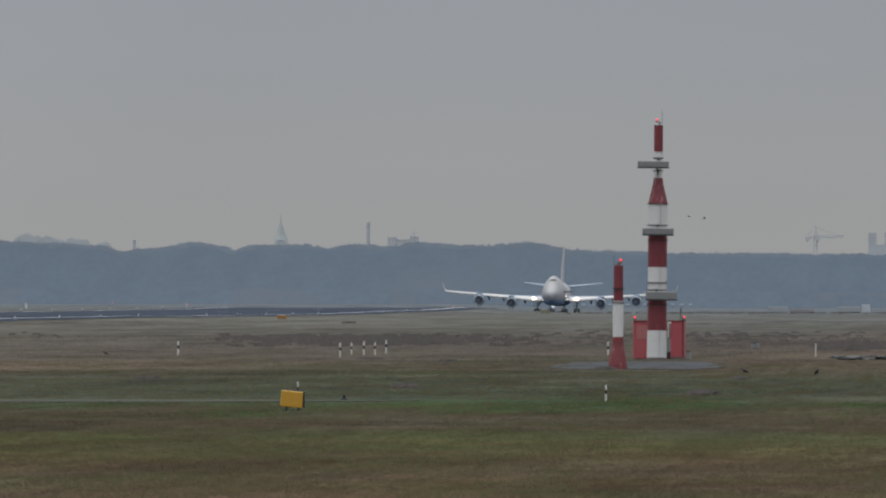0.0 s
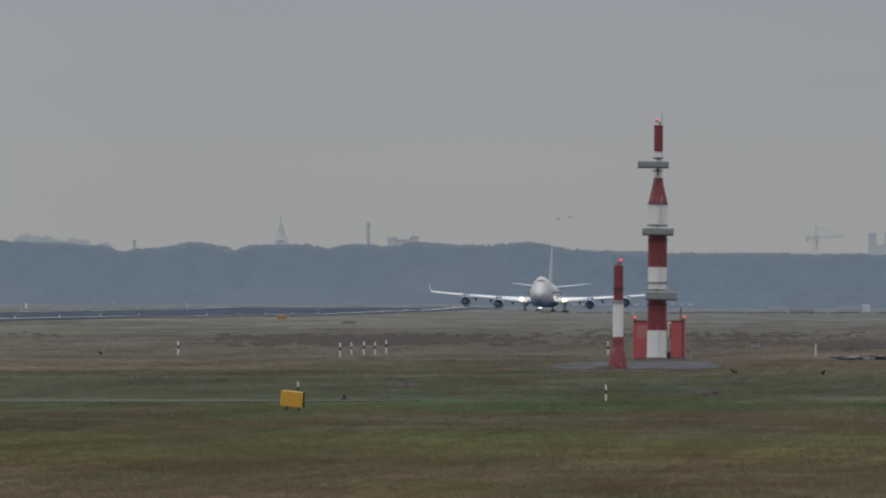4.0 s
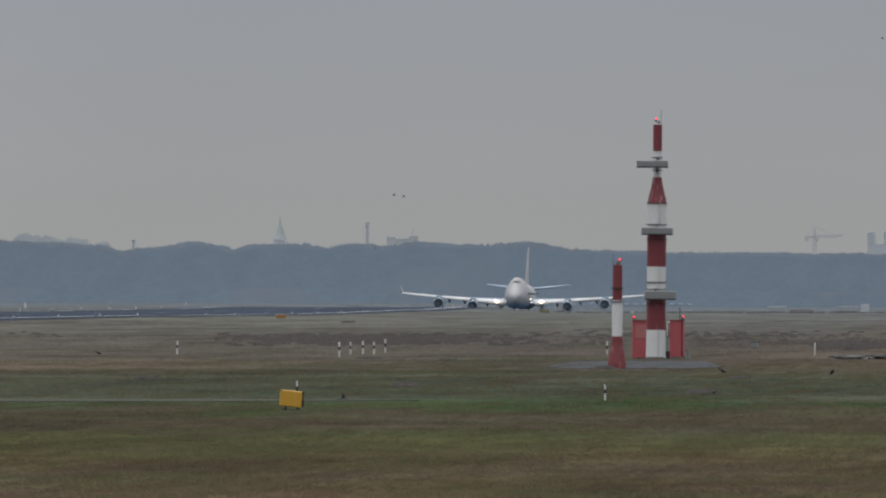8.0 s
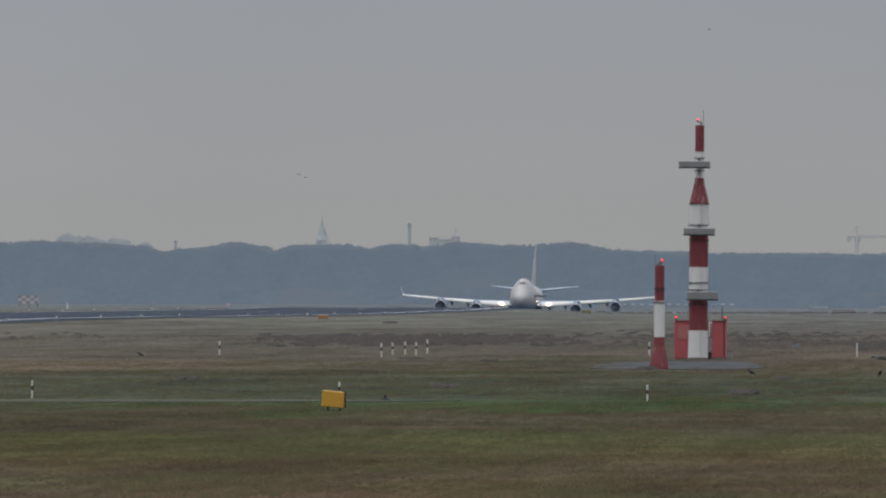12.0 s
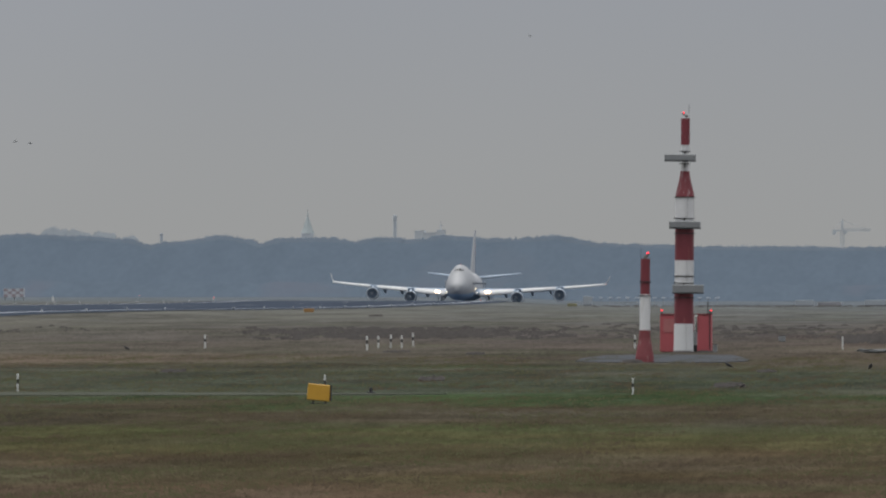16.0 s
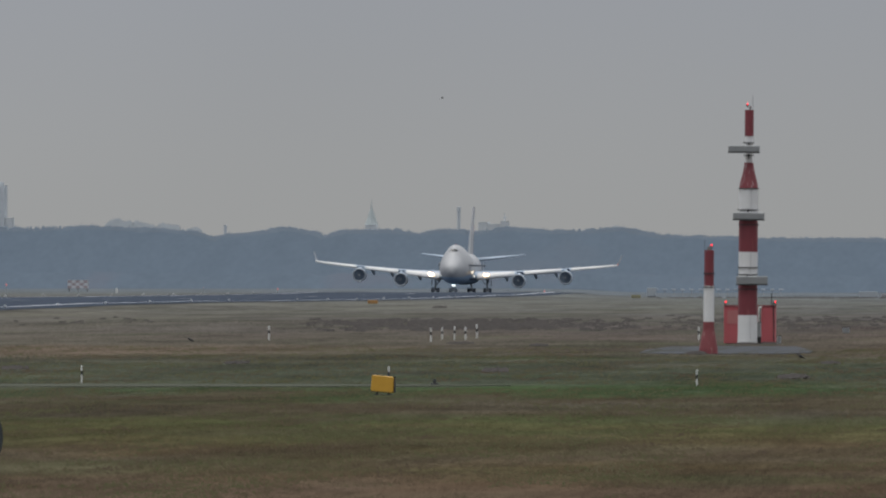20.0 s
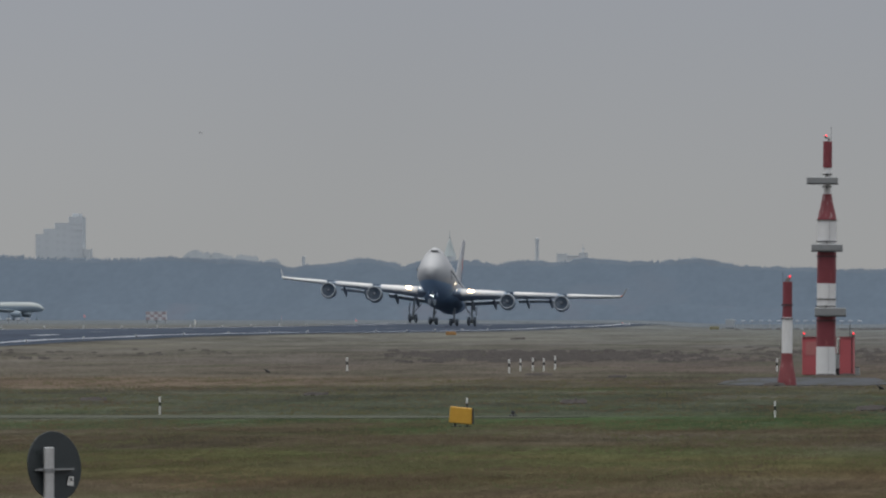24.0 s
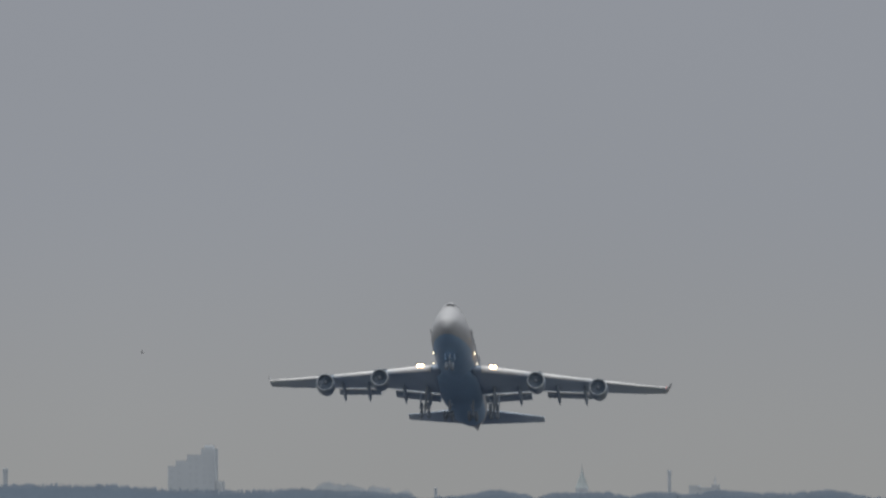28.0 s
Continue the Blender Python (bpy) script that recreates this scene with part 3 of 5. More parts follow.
def shelter(name, x0, x1, y, depth, h, panel, label):
    s = thing(name, (x0 + x1) / 2, y, label=label, category="equipment shelter", group="equipment shelters")
    w = (x1 - x0) / 2
    part("body", boxed(-w, w, 0, depth, 0.04, h, bevel=0.03), CABIN_RED, s)
    part("plinth", boxed(-w - 0.01, w + 0.01, -0.01, depth + 0.03, -0.03, 0.04), DARK_STEEL, s)
    part("roof", boxed(-w - 0.05, w + 0.05, -0.05, depth + 0.05, h, h + 0.07), RED_WORN, s)
    k = int(2 * w / 0.3)
    for i in range(k):
        x = -w + 0.12 + i * (2 * w - 0.24) / max(1, k - 1)
        part("cladding_rib", boxed(x - 0.02, x + 0.02, -0.022, 0, 0.12, h - 0.03), CABIN_RED, s)
    if panel:
        part("panel", boxed(-w + 0.22, -w + 1.0, -0.035, -0.022, 1.35, 2.25), CABIN_PINK, s, "bleached pink panel")
    return s


antenna_mast()
monitor_mast()
left_shelter = shelter("equipment_shelter", -33.43, -31.26, 752, 2.4, 2.52, True, "red clad equipment shelter with a bleached panel behind the mast")
obstruction_lamp(left_shelter, -0.98, 0.2, 2.59)
right_shelter = shelter("equipment_shelter", -30.94, -30.01, 752, 2.0, 2.52, False, "narrow red equipment shelter beside the antenna mast")
obstruction_lamp(right_shelter, 0.45, 0.2, 2.59)
part("rod", rod(bmesh.new(), (0.22, 0.2, 2.5), (0.22, 0.2, 3.4), 0.03), DARK_STEEL, right_shelter)
part("rod", rod(bmesh.new(), (0.36, -0.04, 0.2), (0.36, -0.04, 2.8), 0.03), DARK_STEEL, right_shelter)


def small_cabinet(x, y, w, h, label, legs=0.0):
    c = thing("cabinet", x, y, label=label, category="cabinet")
    part("body", boxed(-w / 2, w / 2, 0, 0.4, legs, h, bevel=0.02), GREY_BOX, c)
    part("door", boxed(-w / 2 + 0.04, w / 2 - 0.04, -0.015, 0, legs + 0.05, h - 0.06), GALV, c)
    part("lid", boxed(-w / 2 - 0.03, w / 2 + 0.03, -0.03, 0.43, h, h + 0.03), DARK_STEEL, c)
    part("plinth", boxed(-w / 2, w / 2, 0.02, 0.38, 0, legs + 0.001) if legs else boxed(-w / 2 - 0.03, w / 2 + 0.03, -0.04, 0.44, -0.02, 0.04), STONE if not legs else POST_BLACK, c)


small_cabinet(-31.00, 750, 0.26, 1.42, "slim grey cabinet on a dark post between the shelters", 0.5)
part("conduit", rod(rod(bmesh.new(), (-0.62, -0.1, 2.44), (-0.40, -0.1, 2.44), 0.035), (-0.62, -0.1, 2.46), (-0.62, -0.1, 1.5), 0.03), POST_WHITE, right_shelter, "white cable pipe")
small_cabinet(-29.59, 748, 0.26, 0.55, "small grey-green cable cabinet in the grass")
small_cabinet(-30.44, 905, 0.55, 0.42, "small pale concrete box in the grass")


# ---- marker posts ----
def marker_post(x, y, h, r=0.055, plain=False):
    p = thing("marker_post", x, y, label="plain white marker post in the grass" if plain else "black and white banded marker post in the grass", category="marker post", group="marker posts")
    if plain:
        part("band", turned([(0, r), (h, r), (h + 0.02, r * 0.6)], 12), POST_WHITE, p)
        return p
    for z0, z1, mat in ((0, 0.46, POST_WHITE), (0.46, 0.70, POST_BLACK), (0.70, 0.98, POST_WHITE)):
        part("band", turned([(z0 * h, r), (z1 * h - 0.002, r)], 12), mat, p)
    part("cap", turned([(0.98 * h, r), (h, r * 0.5)], 12), POST_WHITE, p)
    return p


for x, y, h in ((-20.67, 441, 0.64), (-46.08, 453, 0.72), (-33.28, 448, 0.72), (-54.66, 775, 1.0), (-56.17, 808, 0.88), (-55.14, 806, 0.97),
                (-54.35, 806, 0.93), (-54.87, 826, 1.03), (-68.66, 808, 0.98), (-37.35, 800, 0.95)):
    marker_post(x, y, h, 0.06 if y > 600 else 0.037)
marker_post(-22.12, 783, 0.92, 0.05, True)


# ---- airfield signs ----
def letters(text, size, mat, parent, m, name="lettering"):
    cu = bpy.data.curves.new(name, "FONT")
    cu.body, cu.size, cu.align_x, cu.align_y, cu.extrude = text, size, "CENTER", "CENTER", 0.004
    t = new(name, cu)
    dg = bpy.context.evaluated_depsgraph_get()
    me = bpy.data.meshes.new_from_object(t.evaluated_get(dg))
    bpy.data.objects.remove(t)
    me.materials.clear()
    me.materials.append(mat)
    ob = new(name, me)
    ob.parent = parent
    ob.matrix_local = m
    return tagged(ob, "white letters")


def yellow_sign():
    s = thing("taxiway_sign", -30.23, 404, rz=-7, label="blank yellow airfield sign box tilted on short dark legs", category="airfield sign")
    bm = boxed(-0.42, 0.41, 0, 0.16, 0.12, 0.70, bevel=0.02)
    bmesh.ops.rotate(bm, verts=bm.verts, cent=(0, 0, 0.4), matrix=Matrix.Rotation(radians(5.5), 3, "Y"))
    part("panel", bm, YELLOW, s)
    part("side_frame", boxed(0.415, 0.44, -0.01, 0.17, 0.10, 0.68), POST_BLACK, s, "dark end frame")
    for x in (-0.22, 0.22):
        part("leg", turned([(0, 0.07), (0.04, 0.07), (0.05, 0.03), (0.15, 0.03)], 10, 2, (x, 0.08, 0)), POST_BLACK, s)
    part("footing", boxed(-0.34, 0.34, -0.06, 0.22, -0.02, 0.035), POST_BLACK, s)


def runway_sign():
    s = thing("mandatory_sign", -54.39, 450, label="red mandatory sign with white runway lettering and orange ends", category="airfield sign")
    part("panel", boxed(-0.50, 0.42, 0, 0.18, 0.10, 0.66, bevel=0.015), SIGN_RED, s)
    part("end_panel", boxed(-0.63, -0.504, 0, 0.18, 0.10, 0.66, bevel=0.015), ORANGE, s, "orange end panel")
    part("end_panel", boxed(0.424, 0.58, 0, 0.18, 0.10, 0.66, bevel=0.015), ORANGE, s, "orange end panel")
    part("side_frame", boxed(0.584, 0.64, -0.01, 0.19, 0.12, 0.66), POST_BLACK, s)
    for x in (-0.45, 0, 0.45):
        part("leg", turned([(0, 0.06), (0.03, 0.06), (0.04, 0.03), (0.12, 0.03)], 10, 2, (x, 0.09, 0)), POST_BLACK, s)
    t = letters("CAT I-26R", 0.33, LETTER, s, Matrix.Translation((-0.04, -0.006, 0.38)) @ Matrix.Rotation(radians(90), 4, "X") @ Matrix.Diagonal((0.58, 1.45, 1, 1)))


def distance_sign(x, y):
    s = thing("runway_sign", x, y, label="small orange sign at the runway edge", category="airfield sign")
    part("panel", boxed(-0.70, 0.70, 0, 0.2, 0.05, 0.52, bevel=0.03), DISTANT_ORANGE, s)
    for a in (-0.5, 0.5):
        part("leg", turned([(-0.05, 0.05), (0.2, 0.05)], 8, 2, (a, 0.1, 0)), POST_BLACK, s)


def round_sign():
    x, y = -11.67, 105
    s = thing("road_sign", x, y, label="dark grey back of a round traffic sign on aluminium post", category="road sign")
    turn = Matrix.Rotation(radians(47), 4, "Z") @ Matrix.Translation((0, 0, 2.59)) @ Matrix.Rotation(radians(-6), 4, "X") @ Matrix.Translation((0, 0, -2.59))  # tipped back a little
    bm = turned([(0, 0.325), (0.004, 0.330), (0.012, 0.330), (0.016, 0.322)], 48, 1, (0, 0, 2.59))
    for v in bm.verts:
        v.co = turn @ v.co
    part("plate", bm, SIGN_BACK, s, "dark grey back of the plate", round_off=False)
    bm = turned([(0, 0.050), (2.76, 0.050), (2.77, 0.046)], 20)
    bmesh.ops.translate(bm, verts=bm.verts, vec=(-0.04, -0.14, 0))
    part("post", bm, ALU, s, "pale aluminium post")
    for z in (2.555,):
        bm = boxed(-0.25, 0.19, -0.055, -0.006, z - 0.009, z + 0.009)
        for v in bm.verts:
            v.co = turn @ v.co
        part("bracket", bm, GALV, s)
    bm = bmesh.new()
    rod(bm, (-0.04, -0.14, 2.53), (-0.04, -0.14, 2.57), 0.056, n=16)
    part("clamp_ring", bm, GALV, s)
    skew = turn @ Matrix.Translation((0.175, 0, 2.455)) @ Matrix.Rotation(radians(6), 4, "Y")  # stuck on at a slant, one corner peeling
    bm = boxed(-0.04, 0.04, -0.007, -0.003, -0.05, 0.04)
    for v in bm.verts:
        if v.co.x < 0 and v.co.z > 0:
            v.co += Vector((0.012, -0.012, -0.006))
        v.co = skew @ v.co
    st = part("sticker", bm, POST_WHITE, s, "small white sticker with a peeling corner")
    for x0, x1, z in ((-0.012, 0.022, 0.008), (-0.002, 0.028, -0.006)):
        bm = boxed(x0, x1, -0.014, -0.010, z, z + 0.009)
        for v in bm.verts:
            v.co = skew @ v.co
        part("printed_bar", bm, POST_BLACK, st)


yellow_sign()
runway_sign()
distance_sign(-118.12, 1560)
round_sign()


def far_sign(x, y):
    s = thing("runway_sign", x, y, label="yellow sign board paled for haze at the far field edge", category="airfield sign")
    part("panel", boxed(-0.9, 0.9, 0, 0.2, 0.15, 0.72, bevel=0.03), HAZED_YELLOW, s)
    for a in (-0.6, 0.6):
        part("leg", turned([(-0.05, 0.05), (0.2, 0.05)], 8, 2, (a, 0.1, 0)), POST_BLACK, s)


far_sign(-112.37, 2150)


def edge_light(x, y, lit=False):
    e = thing("runway_edge_light", x, y, label="lit yellow runway edge light" if lit else "small elevated runway edge light", category="runway light", group="runway edge lights")
    part("stem", turned([(-0.1, 0.05), (0.18, 0.05), (0.22, 0.08)], 8), GALV, e)
    part("dome", turned([(0.22, 0.085), (0.34, 0.095), (0.42, 0.05)], 8), EDGE_LAMP if lit else ALU, e)
    return e


near_light = edge_light(-134.2, 1180)
far_light = edge_light(-189.6, 1187)
for i in range(1, 20):
    if i != 7:  # the taxiway joins here
        copy_thing(near_light, pose(-134.2, 1180 + 56 * i, terrain(-134.2, 1180 + 56 * i) + 0.02))
    copy_thing(far_light, pose(-189.6, 1187 + 56 * i, terrain(-189.6, 1187 + 56 * i) + 0.02))
edge_light(-134.2, 1123, True)


def ground_lamp(x, y):
    g = thing("ground_lamp", x, y, label="small dark lamp fitting beside the service lane", category="ground lamp")
    part("base", turned([(0, 0.17), (0.05, 0.16), (0.07, 0.06)], 14), POST_BLACK, g)
    part("head", turned([(0.07, 0.05), (0.14, 0.07), (0.22, 0.05)], 12), DARK_STEEL, g)


ground_lamp(-31.41, 447.5)


def slab_pile(x, y):
    p = thing("slab_pile", x, y, label="low pile of grey concrete slabs in the grass", category="slab pile")
    rnd = random.Random(4)
    for i in range(22):
        w, d = rnd.uniform(0.35, 0.7), rnd.uniform(0.2, 0.4)
        bm = boxed(-w, w, -d, d, 0, 0.08, bevel=0.015)
        heap = 1 - (i % 11) / 14
        bmesh.ops.transform(bm, verts=bm.verts, matrix=pose(rnd.uniform(-1.5, 1.7), rnd.uniform(-2.2, 2.2), 0.02 + 0.09 * (i // 6) * heap, rnd.uniform(-5, 9), rnd.uniform(-7, 7), rnd.uniform(-60, 60)))
        part("slab", bm, STONE, p)


slab_pile(-18.04, 745)


# ---- far side of the airfield ----
def checker_hut(x, y):
    h = thing("checkered_hut", x, y, label="red and white checkered equipment hut beyond the runway", category="hut")
    part("body", boxed(-2.4, 2.4, 0, 2.5, 0.82, 2.80, bevel=0.03), HUT_WHITE, h)
    part("roof", boxed(-2.45, 2.45, -0.05, 2.55, 2.80, 2.86), HUT_WHITE, h)
    # stilts added to lift the hut to its height in the camera's view
    for x in (-2.2, 0, 2.2):
        for y in (0.2, 2.3):
            part("stilt", boxed(x - 0.06, x + 0.06, y - 0.06, y + 0.06, -0.2, 0.82), GALV, h)
    for i in range(5):
        for j in range(3):
            if (i + j) % 2 == 0:
                part("panel", boxed(-2.4 + 0.96 * i, -1.44 + 0.96 * i, -0.03, 0, 0.84 + 0.65 * j, 1.49 + 0.65 * j), HUT_RED, h, "red painted panel")


checker_hut(-275.63, 2700)


def red_marker_light(x, y, h, r=0.13):
    p = thing("red_marker_light", x, y, label="red light on a thin pole beyond the runway", category="marker light", group="red marker lights")
    part("pole", turned([(-0.1, 0.06), (h, 0.05)], 8), GALV, p)
    part("lamp", turned([(h, 0.06), (h + 0.6 * r, r), (h + 1.7 * r, r), (h + 2.3 * r, 0.4 * r)], 10), FAR_RED, p)


for x, y, h, r in ((-227.14, 2500, 1.2, 0.06), (-202.06, 2400, 1.0, 0.115), (-260.33, 2400, 1.6, 0.14), (-287.26, 2450, 2.0, 0.11), (-140.16, 2320, 0.2, 0.09)):
    red_marker_light(x, y, h, r)
marker_post(-226.65, 2300, 1.0, 0.13, True)
marker_post(-241.55, 2450, 1.0, 0.13, True)


def light_row(name, x0, x1, y, z, count, w, label):
    r = thing(name, 0, y, 0, label=label, category="antenna array")
    g = min(terrain(x0, y), terrain(x1, y))
    part("rail", boxed(x0, x1, 0.1, 0.25, z - 0.35, z - 0.25), GALV, r)
    for i in range(count):
        x = x0 + (x1 - x0) * i / (count - 1)
        part("stand", boxed(x - 0.05, x + 0.05, 0.1, 0.2, g - 0.2, z - 0.25), GALV, r)
        part("reflector", boxed(x - w * 0.75, x + w * 0.75, -0.1, 0.1, z - 0.08, z + 0.22, bevel=0.04), HUT_WHITE, r)


light_row("localizer_array", -163.65, -127.53, 3240, 2.4, 15, 0.75, "row of pale antenna elements on stands past the runway end")
light_row("approach_light_bar", -305.70, -278.31, 2450, 3.2, 14, 0.7, "long row of white approach light boxes")
light_row("approach_light_bar", -318.47, -310.93, 2600, 4.5, 5, 0.6, "short raised row of white approach light boxes")


def container(x, y, w, h, mat, label):
    c = thing("container", x, y, label=label, category="container", group="distant containers")
    part("body", boxed(-w / 2, w / 2, 0, 2.5, 0.15, h, bevel=0.05), mat, c)
    for i in range(int(w / 0.8)):
        part("rib", boxed(-w / 2 + 0.3 + 0.8 * i, -w / 2 + 0.5 + 0.8 * i, -0.05, 0, 0.3, h - 0.1), mat, c)
    part("skid", boxed(-w / 2, w / 2, 0.1, 2.4, -0.1, 0.15), DARK_STEEL, c)


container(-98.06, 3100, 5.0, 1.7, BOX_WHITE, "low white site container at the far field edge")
container(-91.81, 3120, 6.5, 1.1, BOX_OCHRE, "grey-brown container paled for haze at the far field edge")
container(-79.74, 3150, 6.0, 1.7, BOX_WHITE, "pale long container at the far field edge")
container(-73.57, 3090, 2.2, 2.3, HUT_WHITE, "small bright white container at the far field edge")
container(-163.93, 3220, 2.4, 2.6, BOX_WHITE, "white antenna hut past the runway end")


# ---- scrub and grass ----
def quads(name, verts, faces, mat, label, category):
    me = bpy.data.meshes.new(name)
    me.from_pydata(verts, [], faces)
    me.materials.append(mat)
    ob = new(name, me)
    return tagged(ob, label, category, kind="stuff")


def leaf_cloud(rng, centres, radii, per, size):
    """Little leaves, all turned towards camera and sky, thrown into ellipsoids: arrays of corners, four to a leaf."""
    k = len(centres)
    c = np.repeat(centres, per, 0)
    r = np.repeat(radii, per, 0)
    d = rng.normal(size=(k * per, 3))
    d /= np.linalg.norm(d, axis=1)[:, None]
    p = c + d * r * (rng.random((k * per, 1)) ** 0.45)
    n = np.array((0, -0.6, 0.8)) + 0.38 * rng.normal(size=(k * per, 3)).clip(-1, 1)
    n /= np.linalg.norm(n, axis=1)[:, None]
    a = np.cross(n, rng.normal(size=(k * per, 3)))
    a /= np.linalg.norm(a, axis=1)[:, None]
    b = np.cross(n, a)
    s = size * rng.uniform(0.5, 1.4, (k * per, 1))
    return np.stack([p - a * s, p - b * s * 0.6, p + a * s, p + b * s * 0.6], 1).reshape(-1, 3)


def scrub():
    rng = np.random.default_rng(5)
    spots = []
    for u0, u1, y0, y1, count, h in ((380, 1000, 920, 1080, 420, 0.15), (608, 622, 1395, 1405, 3, 0.18), (-138, -126, 523, 527, 4, 0.15), (-258, -250, 958, 966, 3, 0.15), (-223, -215, 958, 966, 3, 0.15), (706, 724, 508, 514, 5, 0.15), (1232, 1254, 473, 477, 9, 0.15), (1300, 1318, 560, 566, 3, 0.10), (250, 262, 560, 566, 4, 0.10), (640, 668, 745, 752, 6, 0.10), (850, 1600, 930, 1150, 170, 0.07), (-600, 400, 960, 1120, 30, 0.05), (900, 1900, 2190, 2340, 260, 0.11), (1440, 1568, 860, 960, 50, 0.4), (785, 812, 716, 724, 4, 0.12),
                                  (1068, 1079, 638.5, 640, 5, 0.17), (1142, 1182, 743, 745, 12, 0.05), (1186, 1214, 749, 751, 8, 0.05), (-480, -430, 500, 510, 6, 0.2)):
        for i in range(count):
            y = rng.triangular(y0, 0.5 * (y0 + y1), y1)
            x = bearing_x(rng.triangular(u0, 0.6 * u0 + 0.4 * u1, u1), y)
            spots.append((x, y, h * rng.uniform(0.5, 1.2)))
    c = np.array([(x, y, terrain(x, y) + h * 0.45) for x, y, h in spots])
    r = np.array([(0.2 + h * 3, h * 3.5, h * 0.6) for x, y, h in spots])
    v = leaf_cloud(rng, c, r, 40, 0.16)
    quads("scrub", v.tolist(), np.arange(len(v)).reshape(-1, 4).tolist(), SCRUB, "low dark heather and dry weeds in the meadow", "scrub")


def grass():
    rng = np.random.default_rng(8)
    k = 120000
    y = 190 * (1050 / 190) ** rng.random(k)
    x = -y * np.tan((2007 - rng.uniform(-620, 1640, k)) / 19954)
    keep = ~((y > 436) & (y < 447) & (x < -27)) & ~((y > 646) & (y < 712) & (x > -33.5 - 0.6 * np.sin(y)) & (x < -25.6 + 0.5 * np.sin(y * 0.7)))
    x, y = x[keep], y[keep]
    k = len(x)
    h = rng.uniform(0.015, 0.06, k) * (1 + 0.5 * (np.sin(x * 0.9 + y * 0.13) > 0.6)) * (0.6 + y / 700)
    v = np.zeros((k, 3, 3, 3))
    ground = np.where(y > 850, 0.8 * ((y - 850) / 313).clip(0, 1) ** 2 * (3 - 2 * ((y - 850) / 313).clip(0, 1)), 0.0)
    for j in range(3):
        a = rng.uniform(-0.45, 0.45, k)
        w = rng.uniform(0.010, 0.028, k) * (0.6 + y / 700)
        ox, oy = rng.normal(0, 0.05, k), rng.normal(0, 0.05, k)
        v[:, j, 0] = np.stack([x + ox - w * np.cos(a), y + oy - w * np.sin(a), ground - 0.01], 1)
        v[:, j, 1] = np.stack([x + ox + w * np.cos(a), y + oy + w * np.sin(a), ground - 0.01], 1)
        v[:, j, 2] = np.stack([x + ox + rng.normal(0, 0.2, k) * h, y + oy + h * rng.uniform(0.8, 2.0, k), ground + h * rng.uniform(0.6, 1.2, k)], 1)
    v = v.reshape(-1, 3)
    quads("grass", v.tolist(), np.arange(len(v)).reshape(-1, 3).tolist(), MEADOW, "short uneven autumn grass of the meadow", "grass")


def tussocks(name, seed, k, y0, y1, mat, label):
    """Coarser tufts that stand in drifts over the meadow."""
    rng = np.random.default_rng(seed)
    y = y0 * (y1 / y0) ** rng.random(k)
    x = -y * np.tan((2007 - rng.uniform(-620, 1640, k)) / 19954)
    drift = np.array([noise.noise((a * 0.35, b * 0.03, 5.0)) + 0.5 * noise.noise((a * 1.1, b * 0.09, 9.0)) for a, b in zip(x, y)])
    keep = (drift > rng.uniform(-0.35, 0.5, k)) & ~((y > 430) & (y < 449) & (x < -21)) & ~((y > 634) & (y < 760) & (x > -36) & (x < -23)) & (x > -128)
    x, y = x[keep], y[keep]
    k = len(x)
    size = rng.uniform(0.6, 1.3, k) * (0.7 + y / 900)
    z0 = np.array([terrain(a, b) for a, b in zip(x, y)]) - 0.01
    v = np.zeros((k, 5, 3, 3))
    for j in range(5):
        w = rng.uniform(0.012, 0.035, k) * size
        h = rng.uniform(0.025, 0.075, k) * size
        ox, oy = rng.normal(0, 0.09, k) * size, rng.normal(0, 0.12, k)
        lean = rng.normal(0, 0.5, k)
        v[:, j, 0] = np.stack([x + ox - w, y + oy, z0], 1)
        v[:, j, 1] = np.stack([x + ox + w, y + oy, z0], 1)
        v[:, j, 2] = np.stack([x + ox + lean * h, y + oy + 0.5 * h, z0 + h], 1)
    v = v.reshape(-1, 3)
    quads(name, v.tolist(), np.arange(len(v)).reshape(-1, 3).tolist(), mat, label, "grass")


scrub()
grass()
tussocks("tussocks", 21, 60000, 192, 720, TUSSOCK, "straw, brown and green tussocks in the short meadow")


# ---- woods and town ----
SKYLINE = ((-900, 412), (-524, 416), (-350, 417), (-230, 425), (-100, 428), (0, 424), (120, 430), (180, 434), (218, 447), (235, 440), (290, 436), (340, 427), (390, 434), (410, 443),
           (450, 432), (540, 432), (580, 438), (620, 430), (680, 436), (735, 427), (800, 432), (850, 433), (940, 428), (1000, 440), (1100, 444), (1200, 447), (1568, 449), (1900, 449))


